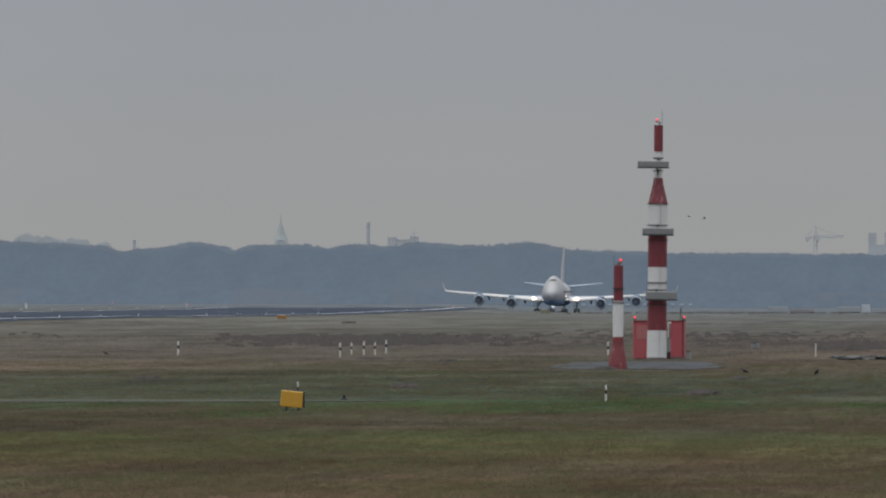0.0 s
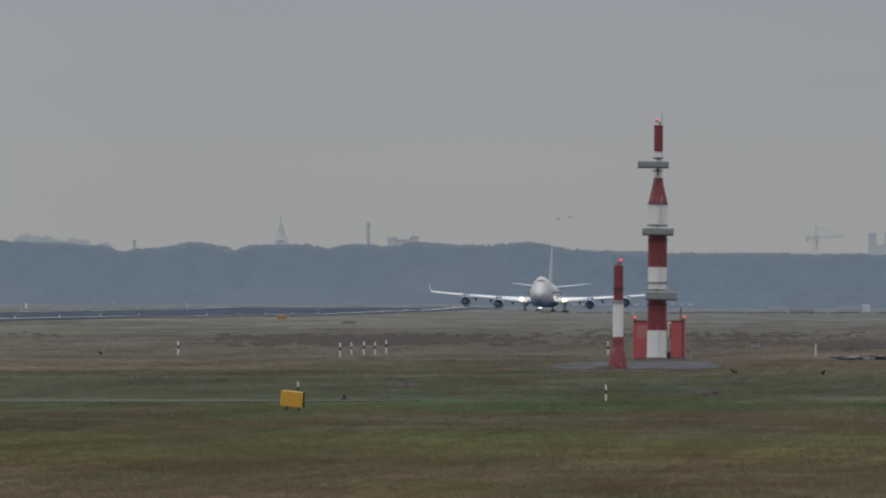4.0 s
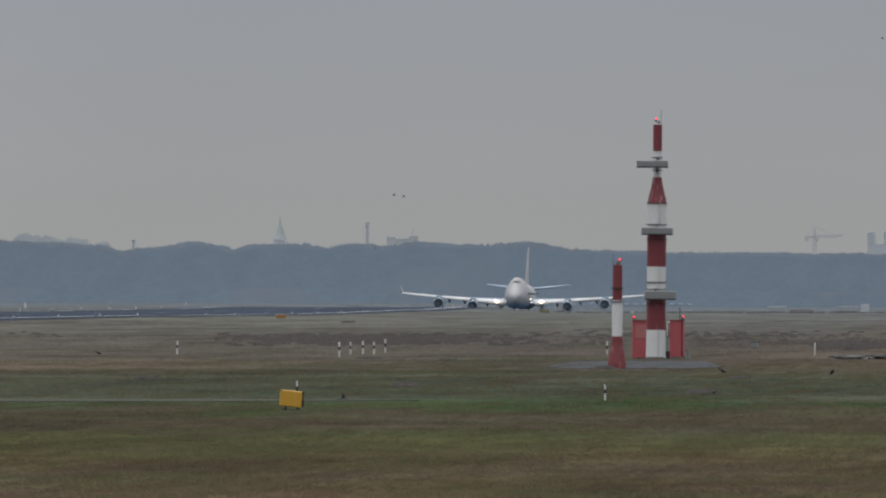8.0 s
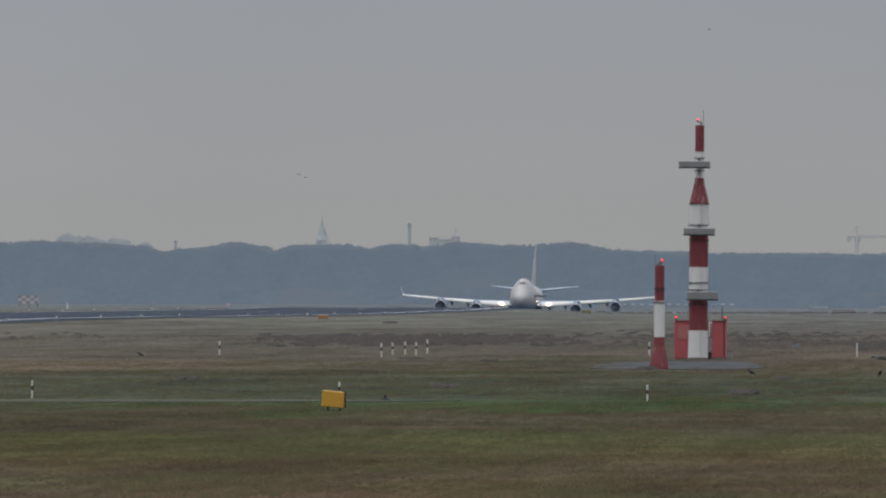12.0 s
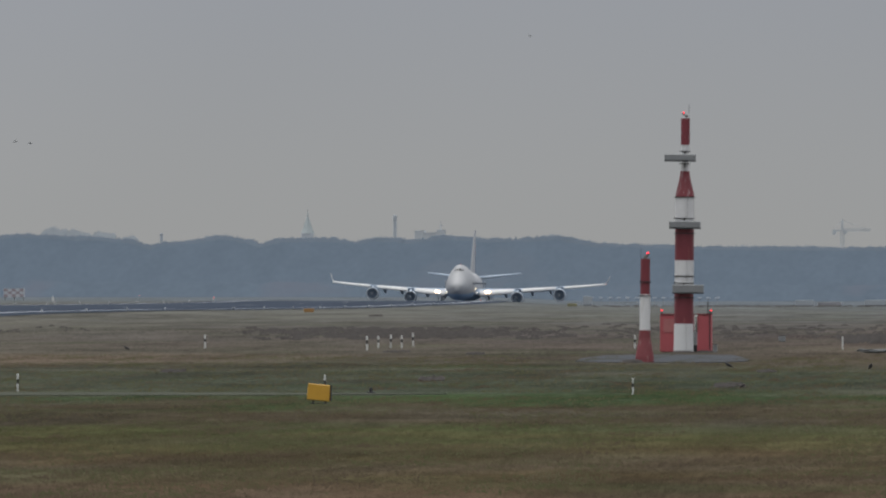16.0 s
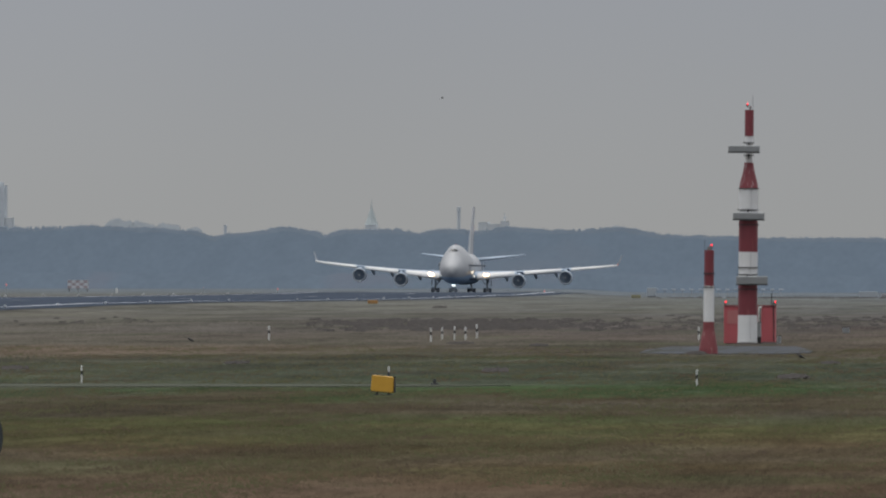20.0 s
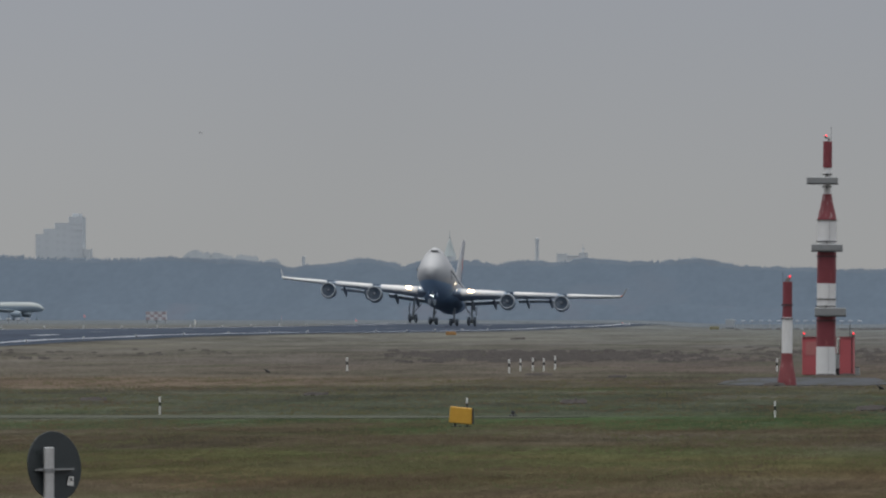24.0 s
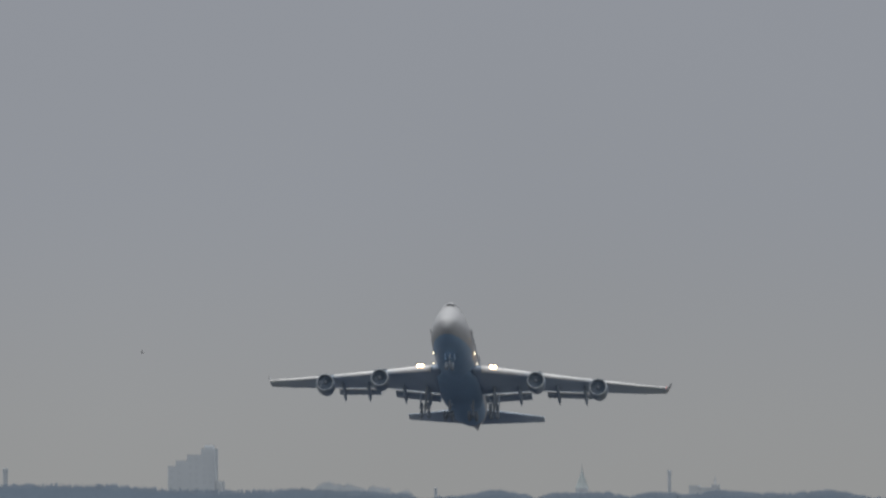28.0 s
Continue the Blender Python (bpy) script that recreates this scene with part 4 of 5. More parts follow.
def woods():
    """A sloping canopy sheet cut to the skyline in the camera's view, with fine twigs along it and a separate foot
    paled for haze.
    """
    rng = np.random.default_rng(11)
    su, sv = np.array(SKYLINE).T

    def top_at(u, y):
        return 4 + (530 - float(np.interp(u, su, sv))) * y / 19954

    def bumps(x, y, spread, seed):
        """Rounded crown tops, packed side by side: the height of the nearest one over the hollow between."""
        gx, gy, best = math.floor(x / spread), math.floor(y / (spread * 4)), 0.0
        for i in (-1, 0, 1):
            for j in (-1, 0, 1):
                h = noise.cell_vector((gx + i + seed, gy + j, 3.0))
                cx, cy = (gx + i + 0.5 + 0.42 * h[0]) * spread, (gy + j + 0.5 + 0.42 * h[1]) * spread * 4
                d = ((x - cx) / spread) ** 2 + ((y - cy) / (spread * 4)) ** 2
                best = max(best, (1 - d / 0.8) * (0.72 + 0.28 * h[2]))
        return best

    def arch(x):
        """The skyline's row of round tops, no two alike."""
        g, best = math.floor(x / 6.5), 0.0
        for i in (-1, 0, 1):
            h = noise.cell_vector((g + i, 7.0, 1.0))
            d = (x / 6.5 - (g + i + 0.5 + 0.3 * h[0])) / (0.75 + 0.25 * h[1])
            best = max(best, math.sqrt(max(0, 1 - d * d)) * (0.75 + 0.35 * h[2]))
        return best

    def canopy(name, mat, label, y0, y1, f0, f1, back, swell):
        """The closed canopy, rising from the edge of the wood to its skyline."""
        us = np.arange(-900, 1901, 4.0)
        steps = 26
        prof = [(f0 + (f1 - f0) * math.sin(0.5 * math.pi * i / steps) ** 1.15, y0 + (y1 - y0) * i / steps) for i in range(steps + 1)]
        verts = []

        def height(x, y, f):
            u = 2007 - 19954 * math.atan(-x / y)
            return -0.4 + (top_at(u, y1) + 0.1) * f + (swell * (bumps(x, y, 8.5, 0.0) - 0.6) * min(1, 3 * (f - f0)) + (1.2 * (arch(x) - 0.7) + 0.4 * noise.noise((x * 0.45, 3.0, 0.0)) + 0.5 * noise.noise((x * 1.3, y * 0.2, 4.0))) * f ** 4 if f > f0 else 0)

        for f, y in prof:
            verts += [(bearing_x(u, y), y, height(bearing_x(u, y), y, f)) for u in us]
        for f, y in back:
            verts += [(bearing_x(u, y), y, (top_at(u, y1) - 1) * f - 0.4) for u in us]
        k = len(us)
        faces = [(j * k + i, j * k + i + 1, (j + 1) * k + i + 1, (j + 1) * k + i) for j in range(steps + len(back)) for i in range(k - 1)]
        quads(name, verts, faces, mat, label, "woods")

    canopy("far_woods", TWIGS, "long belt of bare winter woodland, blue-grey with painted haze, beyond the airfield", 3890, 4040, 0.04, 0.93, ((0.91, 4060), (0.86, 4300), (0.0, 4310)), 0.8)
    canopy("birch_thicket", WOODS_FOOT, "lower edge of the far woods with pinkish patches, paled for haze", 3845, 3905, 0.0, 0.34, ((0.2, 3915),), 1.2)

    def twigs(verts, faces, x, y, z, rx, rz, count, pointed=False):
        """One bare treetop, flattened to a fan facing the camera: fine twigs from its middle; a conifer's taper to a
        point.
        """
        a, y = rng.uniform(-0.15, math.pi + 0.15, count), y + rng.uniform(-3.0, 3.0)
        inner, outer = rng.uniform(0.3, 0.8, count), rng.uniform(0.78, 1.10, count)
        if not pointed:  # flat plate for the close-set middle of the crown
            i, arc = len(verts), [math.pi * k / 12 for k in range(13)]
            reach = rng.uniform(0.70, 0.90, 13)
            edge = [(x + r * rx * math.cos(b), z + r * rz * math.sin(b)) for r, b in zip(reach, arc)]
            verts += [(p, y - 0.7 + 1.26 * (q - z), q) for p, q in edge] + [(x, y - 3.85, z - 2.5)] + [(x + q * rx, y - 3.85, z - 2.5) for q in (0.8, -0.8)]
            faces += [(i + 13, i + k, i + k + 1) for k in range(12)] + [(i + 13, i + 14, i), (i + 13, i + 12, i + 15)]
        w, dy, bend = rng.uniform(0.05, 0.13, count), rng.uniform(-0.6, 0.6, count), rng.normal(0, 0.16, count)
        for k in range(count):
            if pointed:
                h = rng.random() ** 1.4
                p = (x + rng.uniform(-0.12, 0.12), z + h * rz)
                q = (x + (1.0 - h) * rx * rng.uniform(-1, 1), z + h * rz + rng.uniform(-0.1, 0.45))
            else:
                p = (x + rx * inner[k] * math.cos(a[k]), z + rz * inner[k] * math.sin(a[k]))
                q = (x + rx * outer[k] * math.cos(a[k] + bend[k]), z + rz * outer[k] * math.sin(a[k] + bend[k]))
            ux, uz = q[1] - p[1], p[0] - q[0]
            d, i = max(0.05, math.hypot(ux, uz)), len(verts)
            ux, uz = ux / d * w[k], uz / d * w[k]
            verts += [(a0, y + dy[k] + 1.26 * (a1 - z), a1) for a0, a1 in ((p[0] - ux, p[1] - uz), (p[0] + ux, p[1] + uz), q)]  # sprays lie back
            faces.append((i, i + 1, i + 2))

    verts, faces = [], []
    for y in (4043, 4050, 4058):
        u = -900.0
        while u < 1900:
            fir = u < -40 and noise.noise((u * 0.02, y * 0.3, 0.0)) > -0.35
            rx = rng.uniform(1.1, 1.9) if fir else rng.uniform(1.8, 4.2)
            rz = rng.uniform(1.6, 2.6) if fir else rx * rng.uniform(0.55, 0.8)
            sink = rng.uniform(-0.35, 0.7) + (0.5 if fir else 0.0) - 0.4 * max(0, noise.noise((u * 0.013, y * 0.1, 2.0)))
            twigs(verts, faces, bearing_x(u, y), y, top_at(u, y) - sink - rz, rx, rz, int(30 + 20 * rx), fir)
            u += rx * rng.uniform(3.5, 6.0)
    for x in np.arange(bearing_x(-900, 4041), bearing_x(1900, 4041), 0.45):
        u = 2007 - 19954 * math.atan(-x / 4041)
        twigs(verts, faces, x + rng.uniform(-0.4, 0.4), 4041, top_at(u, 4041) - 2.0, rng.uniform(0.5, 0.9), rng.uniform(0.6, 2.7), 8)
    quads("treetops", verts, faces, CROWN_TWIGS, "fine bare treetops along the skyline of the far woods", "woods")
    # trees that stand well behind the wood and show over it, paled for haze
    verts, faces = [], []
    for u, v, w, count in ((48, 409, 30, 9), (78, 414, 36, 10), (120, 418, 46, 9), (143, 419, 22, 5), (182, 421, 10, 3), (330, 423, 34, 6), (622, 425, 26, 5), (640, 428, 24, 5), (925, 423, 30, 8), (1262, 441, 26, 4), (1380, 442, 22, 4), (-330, 414, 60, 8), (-75, 424, 40, 7), (-20, 420, 30, 5)):
        for _ in range(count):
            uu, rx = u + w * rng.uniform(-0.7, 0.7), rng.uniform(2.0, 3.6)
            z = 4 + (530 - v) * 4400 / 19954 - abs(uu - u) / w * 2.0 - rng.uniform(0, 0.8)
            twigs(verts, faces, bearing_x(uu, 4400), 4400, z - rx * 1.1, rx, rx * 1.1, 60)
    quads("distant_treetops", verts, faces, FAR_TWIGS, "treetops far behind the wood, paled for haze", "woods")


woods()


def church(x, y):
    c = thing("church", x, y, label="church tower with a green needle spire, paled for haze, above the trees", category="church")
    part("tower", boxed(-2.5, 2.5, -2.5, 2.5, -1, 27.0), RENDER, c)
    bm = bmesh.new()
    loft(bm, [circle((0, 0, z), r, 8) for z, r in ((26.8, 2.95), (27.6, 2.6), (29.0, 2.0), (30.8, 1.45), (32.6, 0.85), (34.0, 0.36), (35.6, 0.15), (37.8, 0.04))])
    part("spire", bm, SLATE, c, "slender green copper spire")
    for s in (-1, 1):
        part("belfry_window", boxed(s * 1.1 - 0.4, s * 1.1 + 0.4, -2.55, -2.5, 21, 24.5), GLASS_FAR, c)


def chimney(x, y, w, top, label):
    c = thing("chimney_tower", x, y, label=label, category="tower")
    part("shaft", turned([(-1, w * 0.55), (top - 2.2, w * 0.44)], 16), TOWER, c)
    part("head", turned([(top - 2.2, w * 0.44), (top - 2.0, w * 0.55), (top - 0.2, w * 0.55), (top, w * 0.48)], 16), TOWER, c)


def block(x, y, parts, label, windows=True, mat=None):
    b = thing("apartment_block", x, y, label=label, category="building", group="distant buildings")
    for x0, x1, top in parts:
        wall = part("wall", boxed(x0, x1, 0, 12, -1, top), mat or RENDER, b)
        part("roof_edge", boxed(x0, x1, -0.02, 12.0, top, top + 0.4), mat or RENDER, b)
        if windows:
            for j in range(int((top - 24) / 3)):
                for i in range(max(1, int((x1 - x0) / 2.6))):
                    xx = x0 + 0.7 + i * 2.6
                    part("window", boxed(xx, xx + 1.4, -0.06, 0, top - 2.4 - 3 * j, top - 1.1 - 3 * j), GLASS_FAR, wall)
    return b


def crane(x, y):
    c = thing("tower_crane", x, y, label="grey tower crane paled for haze behind the woods", category="crane")
    bm = bmesh.new()
    for z in range(0, 30, 2):
        for s in (-0.7, 0.7):
            rod(bm, (s, 0, z), (s, 0, z + 2), 0.24, n=4)
            rod(bm, (-s, 0, z), (s, 0, z + 2), 0.14, n=4)
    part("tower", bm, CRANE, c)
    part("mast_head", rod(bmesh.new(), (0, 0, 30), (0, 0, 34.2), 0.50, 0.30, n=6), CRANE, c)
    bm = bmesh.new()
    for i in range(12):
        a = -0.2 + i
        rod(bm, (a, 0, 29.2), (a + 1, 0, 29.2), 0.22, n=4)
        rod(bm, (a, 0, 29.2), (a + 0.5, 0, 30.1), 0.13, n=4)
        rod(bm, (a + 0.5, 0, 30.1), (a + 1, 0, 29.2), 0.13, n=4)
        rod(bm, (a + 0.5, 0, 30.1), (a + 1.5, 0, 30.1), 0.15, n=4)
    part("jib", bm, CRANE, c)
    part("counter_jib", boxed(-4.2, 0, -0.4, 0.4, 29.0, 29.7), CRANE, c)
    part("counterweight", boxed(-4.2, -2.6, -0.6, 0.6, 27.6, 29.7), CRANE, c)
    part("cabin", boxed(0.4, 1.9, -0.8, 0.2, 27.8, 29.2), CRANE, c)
    for q in (-3.8, 10.5):
        part("tie_bar", rod(bmesh.new(), (0, 0, 33.6), (q, 0, 30.0), 0.09, n=4), CRANE, c)


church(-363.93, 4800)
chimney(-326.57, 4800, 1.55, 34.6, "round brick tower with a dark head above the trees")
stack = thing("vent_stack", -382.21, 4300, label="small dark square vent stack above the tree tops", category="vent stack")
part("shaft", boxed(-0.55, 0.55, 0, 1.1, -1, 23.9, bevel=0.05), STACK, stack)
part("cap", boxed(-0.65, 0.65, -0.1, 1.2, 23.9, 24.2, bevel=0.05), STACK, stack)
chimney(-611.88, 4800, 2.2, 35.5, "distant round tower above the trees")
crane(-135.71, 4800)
tower_block = block(-520.54, 4700, ((-9.9, -6.6, 35.3), (-6.6, -1.9, 37.6), (-1.9, 4.0, 40.0), (4.0, 9.9, 42.6)), "stepped tower block paled for haze, rising above the woods")
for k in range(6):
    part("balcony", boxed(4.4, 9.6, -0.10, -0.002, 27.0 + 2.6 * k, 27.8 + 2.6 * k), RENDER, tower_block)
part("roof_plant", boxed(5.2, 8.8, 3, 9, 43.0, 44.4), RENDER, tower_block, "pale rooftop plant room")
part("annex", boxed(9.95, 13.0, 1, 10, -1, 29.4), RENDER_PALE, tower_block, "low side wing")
block(-107.38, 4750, ((-4.6, -1.4, 30.5), (-1.4, 2.2, 25.5), (2.2, 6, 31)), "twin-topped building paled for haze behind the woods")


def low_hall(x, y, label):
    """Far flat roofs with a thin radio mast."""
    h = thing("distant_hall", x, y, label=label, category="building", group="distant buildings")
    for x0, x1, top in ((-6.5, -2.5, 27.9), (-2.4, 3.0, 27.1), (3.1, 6.0, 28.3)):
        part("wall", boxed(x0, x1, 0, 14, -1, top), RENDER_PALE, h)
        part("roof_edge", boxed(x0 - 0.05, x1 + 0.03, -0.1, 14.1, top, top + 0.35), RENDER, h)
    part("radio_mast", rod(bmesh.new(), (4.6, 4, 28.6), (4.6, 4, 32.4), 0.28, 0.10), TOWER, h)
    part("crossbar", boxed(3.6, 5.6, 3.9, 4.1, 30.1, 30.4), TOWER, h)


low_hall(-315.0, 4850, "flat-roofed halls with a thin mast, paled for haze, behind the woods")


# ---- airliner ----
def shell(sections, zc=5.2, n=44):
    """Rings of the pear-shaped hull: (station, bottom, top, half width, narrowing of the upper deck)."""
    rings = []
    for s, lo, hi, hw, k in sections:
        c = min(max(zc, lo + 0.35 * (hi - lo)), hi - 0.3 * (hi - lo)) if lo < zc < hi else (lo + hi) / 2
        ring = []
        for i in range(n):
            a = 2 * math.pi * i / n
            up = math.sin(a)
            ring.append((hw * math.cos(a) * (1 - k * max(0, up) ** 1.5), s - 33, c + ((hi - c) if up > 0 else (c - lo)) * up))
        rings.append(ring)
    return rings


def refine(sections, times=2):
    for _ in range(times):
        out = []
        for i in range(len(sections) - 1):
            p0, p1, p2, p3 = (np.array(sections[min(max(j, 0), len(sections) - 1)]) for j in (i - 1, i, i + 1, i + 2))
            out += [tuple(p1), tuple(0.5 * (p1 + p2) + 0.0625 * ((p1 - p0) + (p2 - p3)))]
        sections = out + [sections[-1]]
    return sections


def section_wing(x, le, te, z, t, twist=0.0, n=9):
    """A closed wing section at the span x: leading and trailing station, height and thickness."""
    pts = []
    chord = te - le
    for up in (1, -1):
        for i in range(n):
            q = i / (n - 1)
            f = (1 - math.cos(math.pi * q)) / 2
            if up < 0:
                f = 1 - f
            th = t * 5 * (0.2969 * math.sqrt(f) - 0.126 * f - 0.3516 * f * f + 0.2843 * f ** 3 - 0.1036 * f ** 4)
            if up < 0 and i in (0, n - 1):
                continue
            pts.append((x, le + chord * f - 33, z + up * th * chord * (1.25 if up > 0 else 0.7) - twist * chord * (f - 0.25)))
    return pts


WING_STATIONS = ((2.6, 20.0, 37.0, 3.45, 0.135), (5.5, 22.4, 37.4, 3.75, 0.125), (12.0, 28.2, 38.6, 4.35, 0.10), (20.8, 35.9, 43.4, 5.15, 0.09), (28.5, 42.6, 47.8, 5.90, 0.085), (32.0, 45.6, 49.4, 6.30, 0.08))


def wing_at(x):
    for a, b in zip(WING_STATIONS, WING_STATIONS[1:]):
        if x <= b[0]:
            f = (x - a[0]) / (b[0] - a[0])
            return [p + (q - p) * f for p, q in zip(a, b)]
    return list(WING_STATIONS[-1])


def mirrored(rings, s):
    return [[(s * x, y, z) for x, y, z in r] for r in rings]


def airliner():
    plane = tagged(new("airliner"), "four-engined white airliner with dark blue belly and lit landing lights", "airliner")
    hull = refine([(0, 4.45, 5.15, 0.32, 0), (0.22, 4.0, 5.75, 0.85, 0), (0.7, 3.6, 6.35, 1.28, 0), (1.6, 3.12, 7.1, 1.70, 0.06), (2.8, 2.72, 7.95, 2.14, 0.14), (3.8, 2.50, 8.65, 2.40, 0.20), (4.6, 2.36, 9.45, 2.58, 0.26), (6.0, 2.20, 9.92, 2.82, 0.29), (8.5, 2.08, 10.15, 3.05, 0.29),
                   (12, 2.0, 10.2, 3.25, 0.27), (20, 2.0, 10.1, 3.25, 0.26), (24, 2.0, 9.6, 3.25, 0.2), (28, 2.0, 8.8, 3.25, 0.08), (33, 2.0, 8.5, 3.25, 0), (44, 2.0, 8.5, 3.25, 0), (50, 2.6, 8.5, 3.0, 0),
                   (56, 3.9, 8.4, 2.3, 0), (62, 5.4, 8.2, 1.4, 0), (67.5, 6.7, 7.8, 0.55, 0), (70.2, 7.1, 7.45, 0.16, 0)])
    rings = shell(refine(hull, 1), n=120)

    def skin(dark):
        """The painted halves of the hull, parted along the line where the blue begins."""
        bm = bmesh.new()
        rows = [[bm.verts.new(q) for q in r] for r in rings]
        for r0, r1 in zip(rows, rows[1:]):
            for i in range(120):
                j = (i + 1) % 120
                quad = (r0[i], r0[j], r1[j], r1[i])
                mid = sum((v.co for v in quad), Vector()) / 4
                if (mid.z < 3.45 + 0.50 * smooth(mid.y + 33, 2.0, 14.0)) == dark:
                    bm.faces.new(quad)
        if not dark:
            bm.faces.new(rows[0])
        bmesh.ops.delete(bm, geom=[v for v in bm.verts if not v.link_faces], context="VERTS")
        return bm

    part("upper_fuselage", skin(False), HULL, plane, "glossy white upper fuselage", round_off=True)
    part("belly", skin(True), BELLY, plane, "dark blue belly", round_off=True)
    bm = turned([(-15.0, 0.3), (-13, 2.1), (-9, 3.2), (2, 3.4), (7, 2.9), (11, 0.5)], 32, 1, (0, 0, 0))
    for v in bm.verts:
        v.co.z = 2.9 + v.co.z * 0.30
    part("wing_fairing", bm, BELLY, plane, round_off=True)
    # cockpit panes laid on the upper deck nose
    st = [h[0] for h in hull]

    def on_hull(angle, height, out):
        lo_s, hi_s = 1.5, 11.0
        for _ in range(30):
            q = (lo_s + hi_s) / 2
            lo, hi, hw, k = (float(np.interp(q, st, [h[i] for h in hull])) for i in (1, 2, 3, 4))
            z = 5.2 + (hi - 5.2) * math.sin(angle)
            lo_s, hi_s = (q, hi_s) if z < height else (lo_s, q)
        return ((hw + out) * math.cos(angle) * (1 - k * math.sin(angle) ** 1.5), q - 33 - out, z + out * 0.5)

    for i in range(6):
        a0, a1 = radians(54 + i * 12.0), radians(54 + i * 12.0 + 11.2)
        bm = bmesh.new()
        fr = [bm.verts.new(on_hull(a, z, 0.05)) for a, z in ((a0, 8.80), (a1, 8.80), (a1, 9.30), (a0, 9.30))]
        bk = [bm.verts.new(on_hull(a, z, -0.10)) for a, z in ((a0, 8.80), (a1, 8.80), (a1, 9.30), (a0, 9.30))]
        bm.faces.new(fr)
        for j in range(4):
            bm.faces.new((fr[j], fr[(j + 1) % 4], bk[(j + 1) % 4], bk[j]))
        part("cockpit_window", bm, COCKPIT, plane)
    for s in (-1, 1):
        bm = bmesh.new()
        for i in range(84):
            y = 7.5 + i * 0.62 - 33
            box(bm, s * 3.215 - 0.03, s * 3.215 + 0.03, y - 0.13, y + 0.13, 5.75, 6.12)
        part("window_row", bm, CABIN_GLASS, plane, "row of small cabin windows")
        for y in (10.0, 18.0, 28.0, 40.0, 52.0):
            part("cabin_door", boxed(s * 3.19 - 0.03, s * 3.19 + 0.03, y - 33.53, y - 32.47, 4.7, 6.6, bevel=0.01), HULL, plane)
    # fin with its painted flag as plain shapes
    fin = [(8.2, 53.5, 66.5, 0.50), (13.5, 58.9, 67.9, 0.36), (18.45, 64.9, 69.4, 0.18)]

    def fin_ring(z, le, te, t, f0=0.0, f1=1.0, out=0.0):
        c = te - le
        a, b = le + c * f0, le + c * f1
        return [(0, a - 33, z), (t * 0.8 + out, a + 0.15 * (b - a) - 33, z), (t + out, a + 0.4 * (b - a) - 33, z), (0.04 + out, b - 33, z), (-0.04 - out, b - 33, z), (-t - out, a + 0.4 * (b - a) - 33, z), (-t * 0.8 - out, a + 0.15 * (b - a) - 33, z)]

    part("fin", loft(bmesh.new(), [fin_ring(*r) for r in fin]), HULL, plane, "tall white fin")
    for lo, hi, mat, lab in ((9.0, 12.4, FIN_BLUE, "blue painted band"), (12.5, 14.9, FIN_RED, "red painted band"), (15.7, 18.35, FIN_BLUE, "blue painted band")):
        rr = []
        for z in (lo, hi):
            f = (z - 8.2) / 10.25
            rr.append(fin_ring(z, 53.5 + 11.4 * f, 66.5 + 2.9 * f, 0.50 - 0.32 * f, 0.12, 0.97, 0.015))
        part("fin_band", loft(bmesh.new(), rr), mat, plane, lab)
    for s in (-1, 1):
        part("tailplane", loft(bmesh.new(), mirrored([section_wing(x, le, te, z, t) for x, le, te, z, t in ((1.0, 57.5, 66.6, 7.1, 0.09), (11.0, 65.9, 69.0, 8.35, 0.08))], s)), WING, plane, "grey tailplane", round_off=True)
        # wing box, leading edge and winglet
        sec = [wing_at(x) for x in (2.6, 4, 5.5, 8, 10, 12, 16, 20.8, 25, 28.5, 32.0)]
        wing = part("wing", loft(bmesh.new(), mirrored([section_wing(*w[:4], w[4] * 0.85, twist=-0.02) for w in sec], s)), WING, plane, "long swept grey wing", round_off=True)
        for spans in ((4.0, 5.5, 8.0, 10.0, 11.5), (13.3, 16.0, 20.8), (22.7, 25.0, 28.5, 32.0)):
            edge = []
            for x, le, te, z, t in (wing_at(q) for q in spans):
                d = 0.045 * (te - le)
                zz = z - 0.005 * (te - le)
                edge.append([(x, le - 33 - d * 0.9, zz - 0.28 * d), (x, le - 33 - d * 0.3, zz + d * 0.55), (x, le - 33 + d * 1.5, zz + d * 1.15), (x, le - 33 + d * 1.2, zz + 0.2 * d), (x, le - 33 + d * 0.2, zz - d * 0.85), (x, le - 33 - d * 0.5, zz - d * 0.95)])
            part("leading_edge_slat", loft(bmesh.new(), mirrored(edge, s)), LIT_EDGE, wing, "bright leading edge slat, paler still for its lit band", round_off=True)
        for q in (12.4, 21.75):  # solid dark blocks stand in for the dark openings where the slats stop
            x, le, te, z, t = wing_at(q)
            d = 0.045 * (te - le)
            part("slat_gap", boxed(s * x - 0.7, s * x + 0.7, le - 33 - 0.2 * d, le - 33 + 1.8 * d, z - 0.5 * d, z + 0.85 * d, bevel=0.06), FAN, wing, "dark block standing in for the slat gap over the engine")
        tip = [[(31.7, 46.0 - 33, 6.28), (32.0, 47.5 - 33, 6.42), (31.8, 49.5 - 33, 6.30), (31.6, 47.5 - 33, 6.14)], [(32.2, 47.6 - 33, 6.85), (32.33, 48.6 - 33, 6.9), (32.24, 50.0 - 33, 6.85), (32.08, 48.6 - 33, 6.80)],
               [(32.75, 49.7 - 33, 8.25), (32.84, 50.3 - 33, 8.26), (32.75, 51.2 - 33, 8.25), (32.66, 50.3 - 33, 8.24)]]
        part("winglet", loft(bmesh.new(), mirrored(tip, s)), HULL, wing, "white upturned winglet")
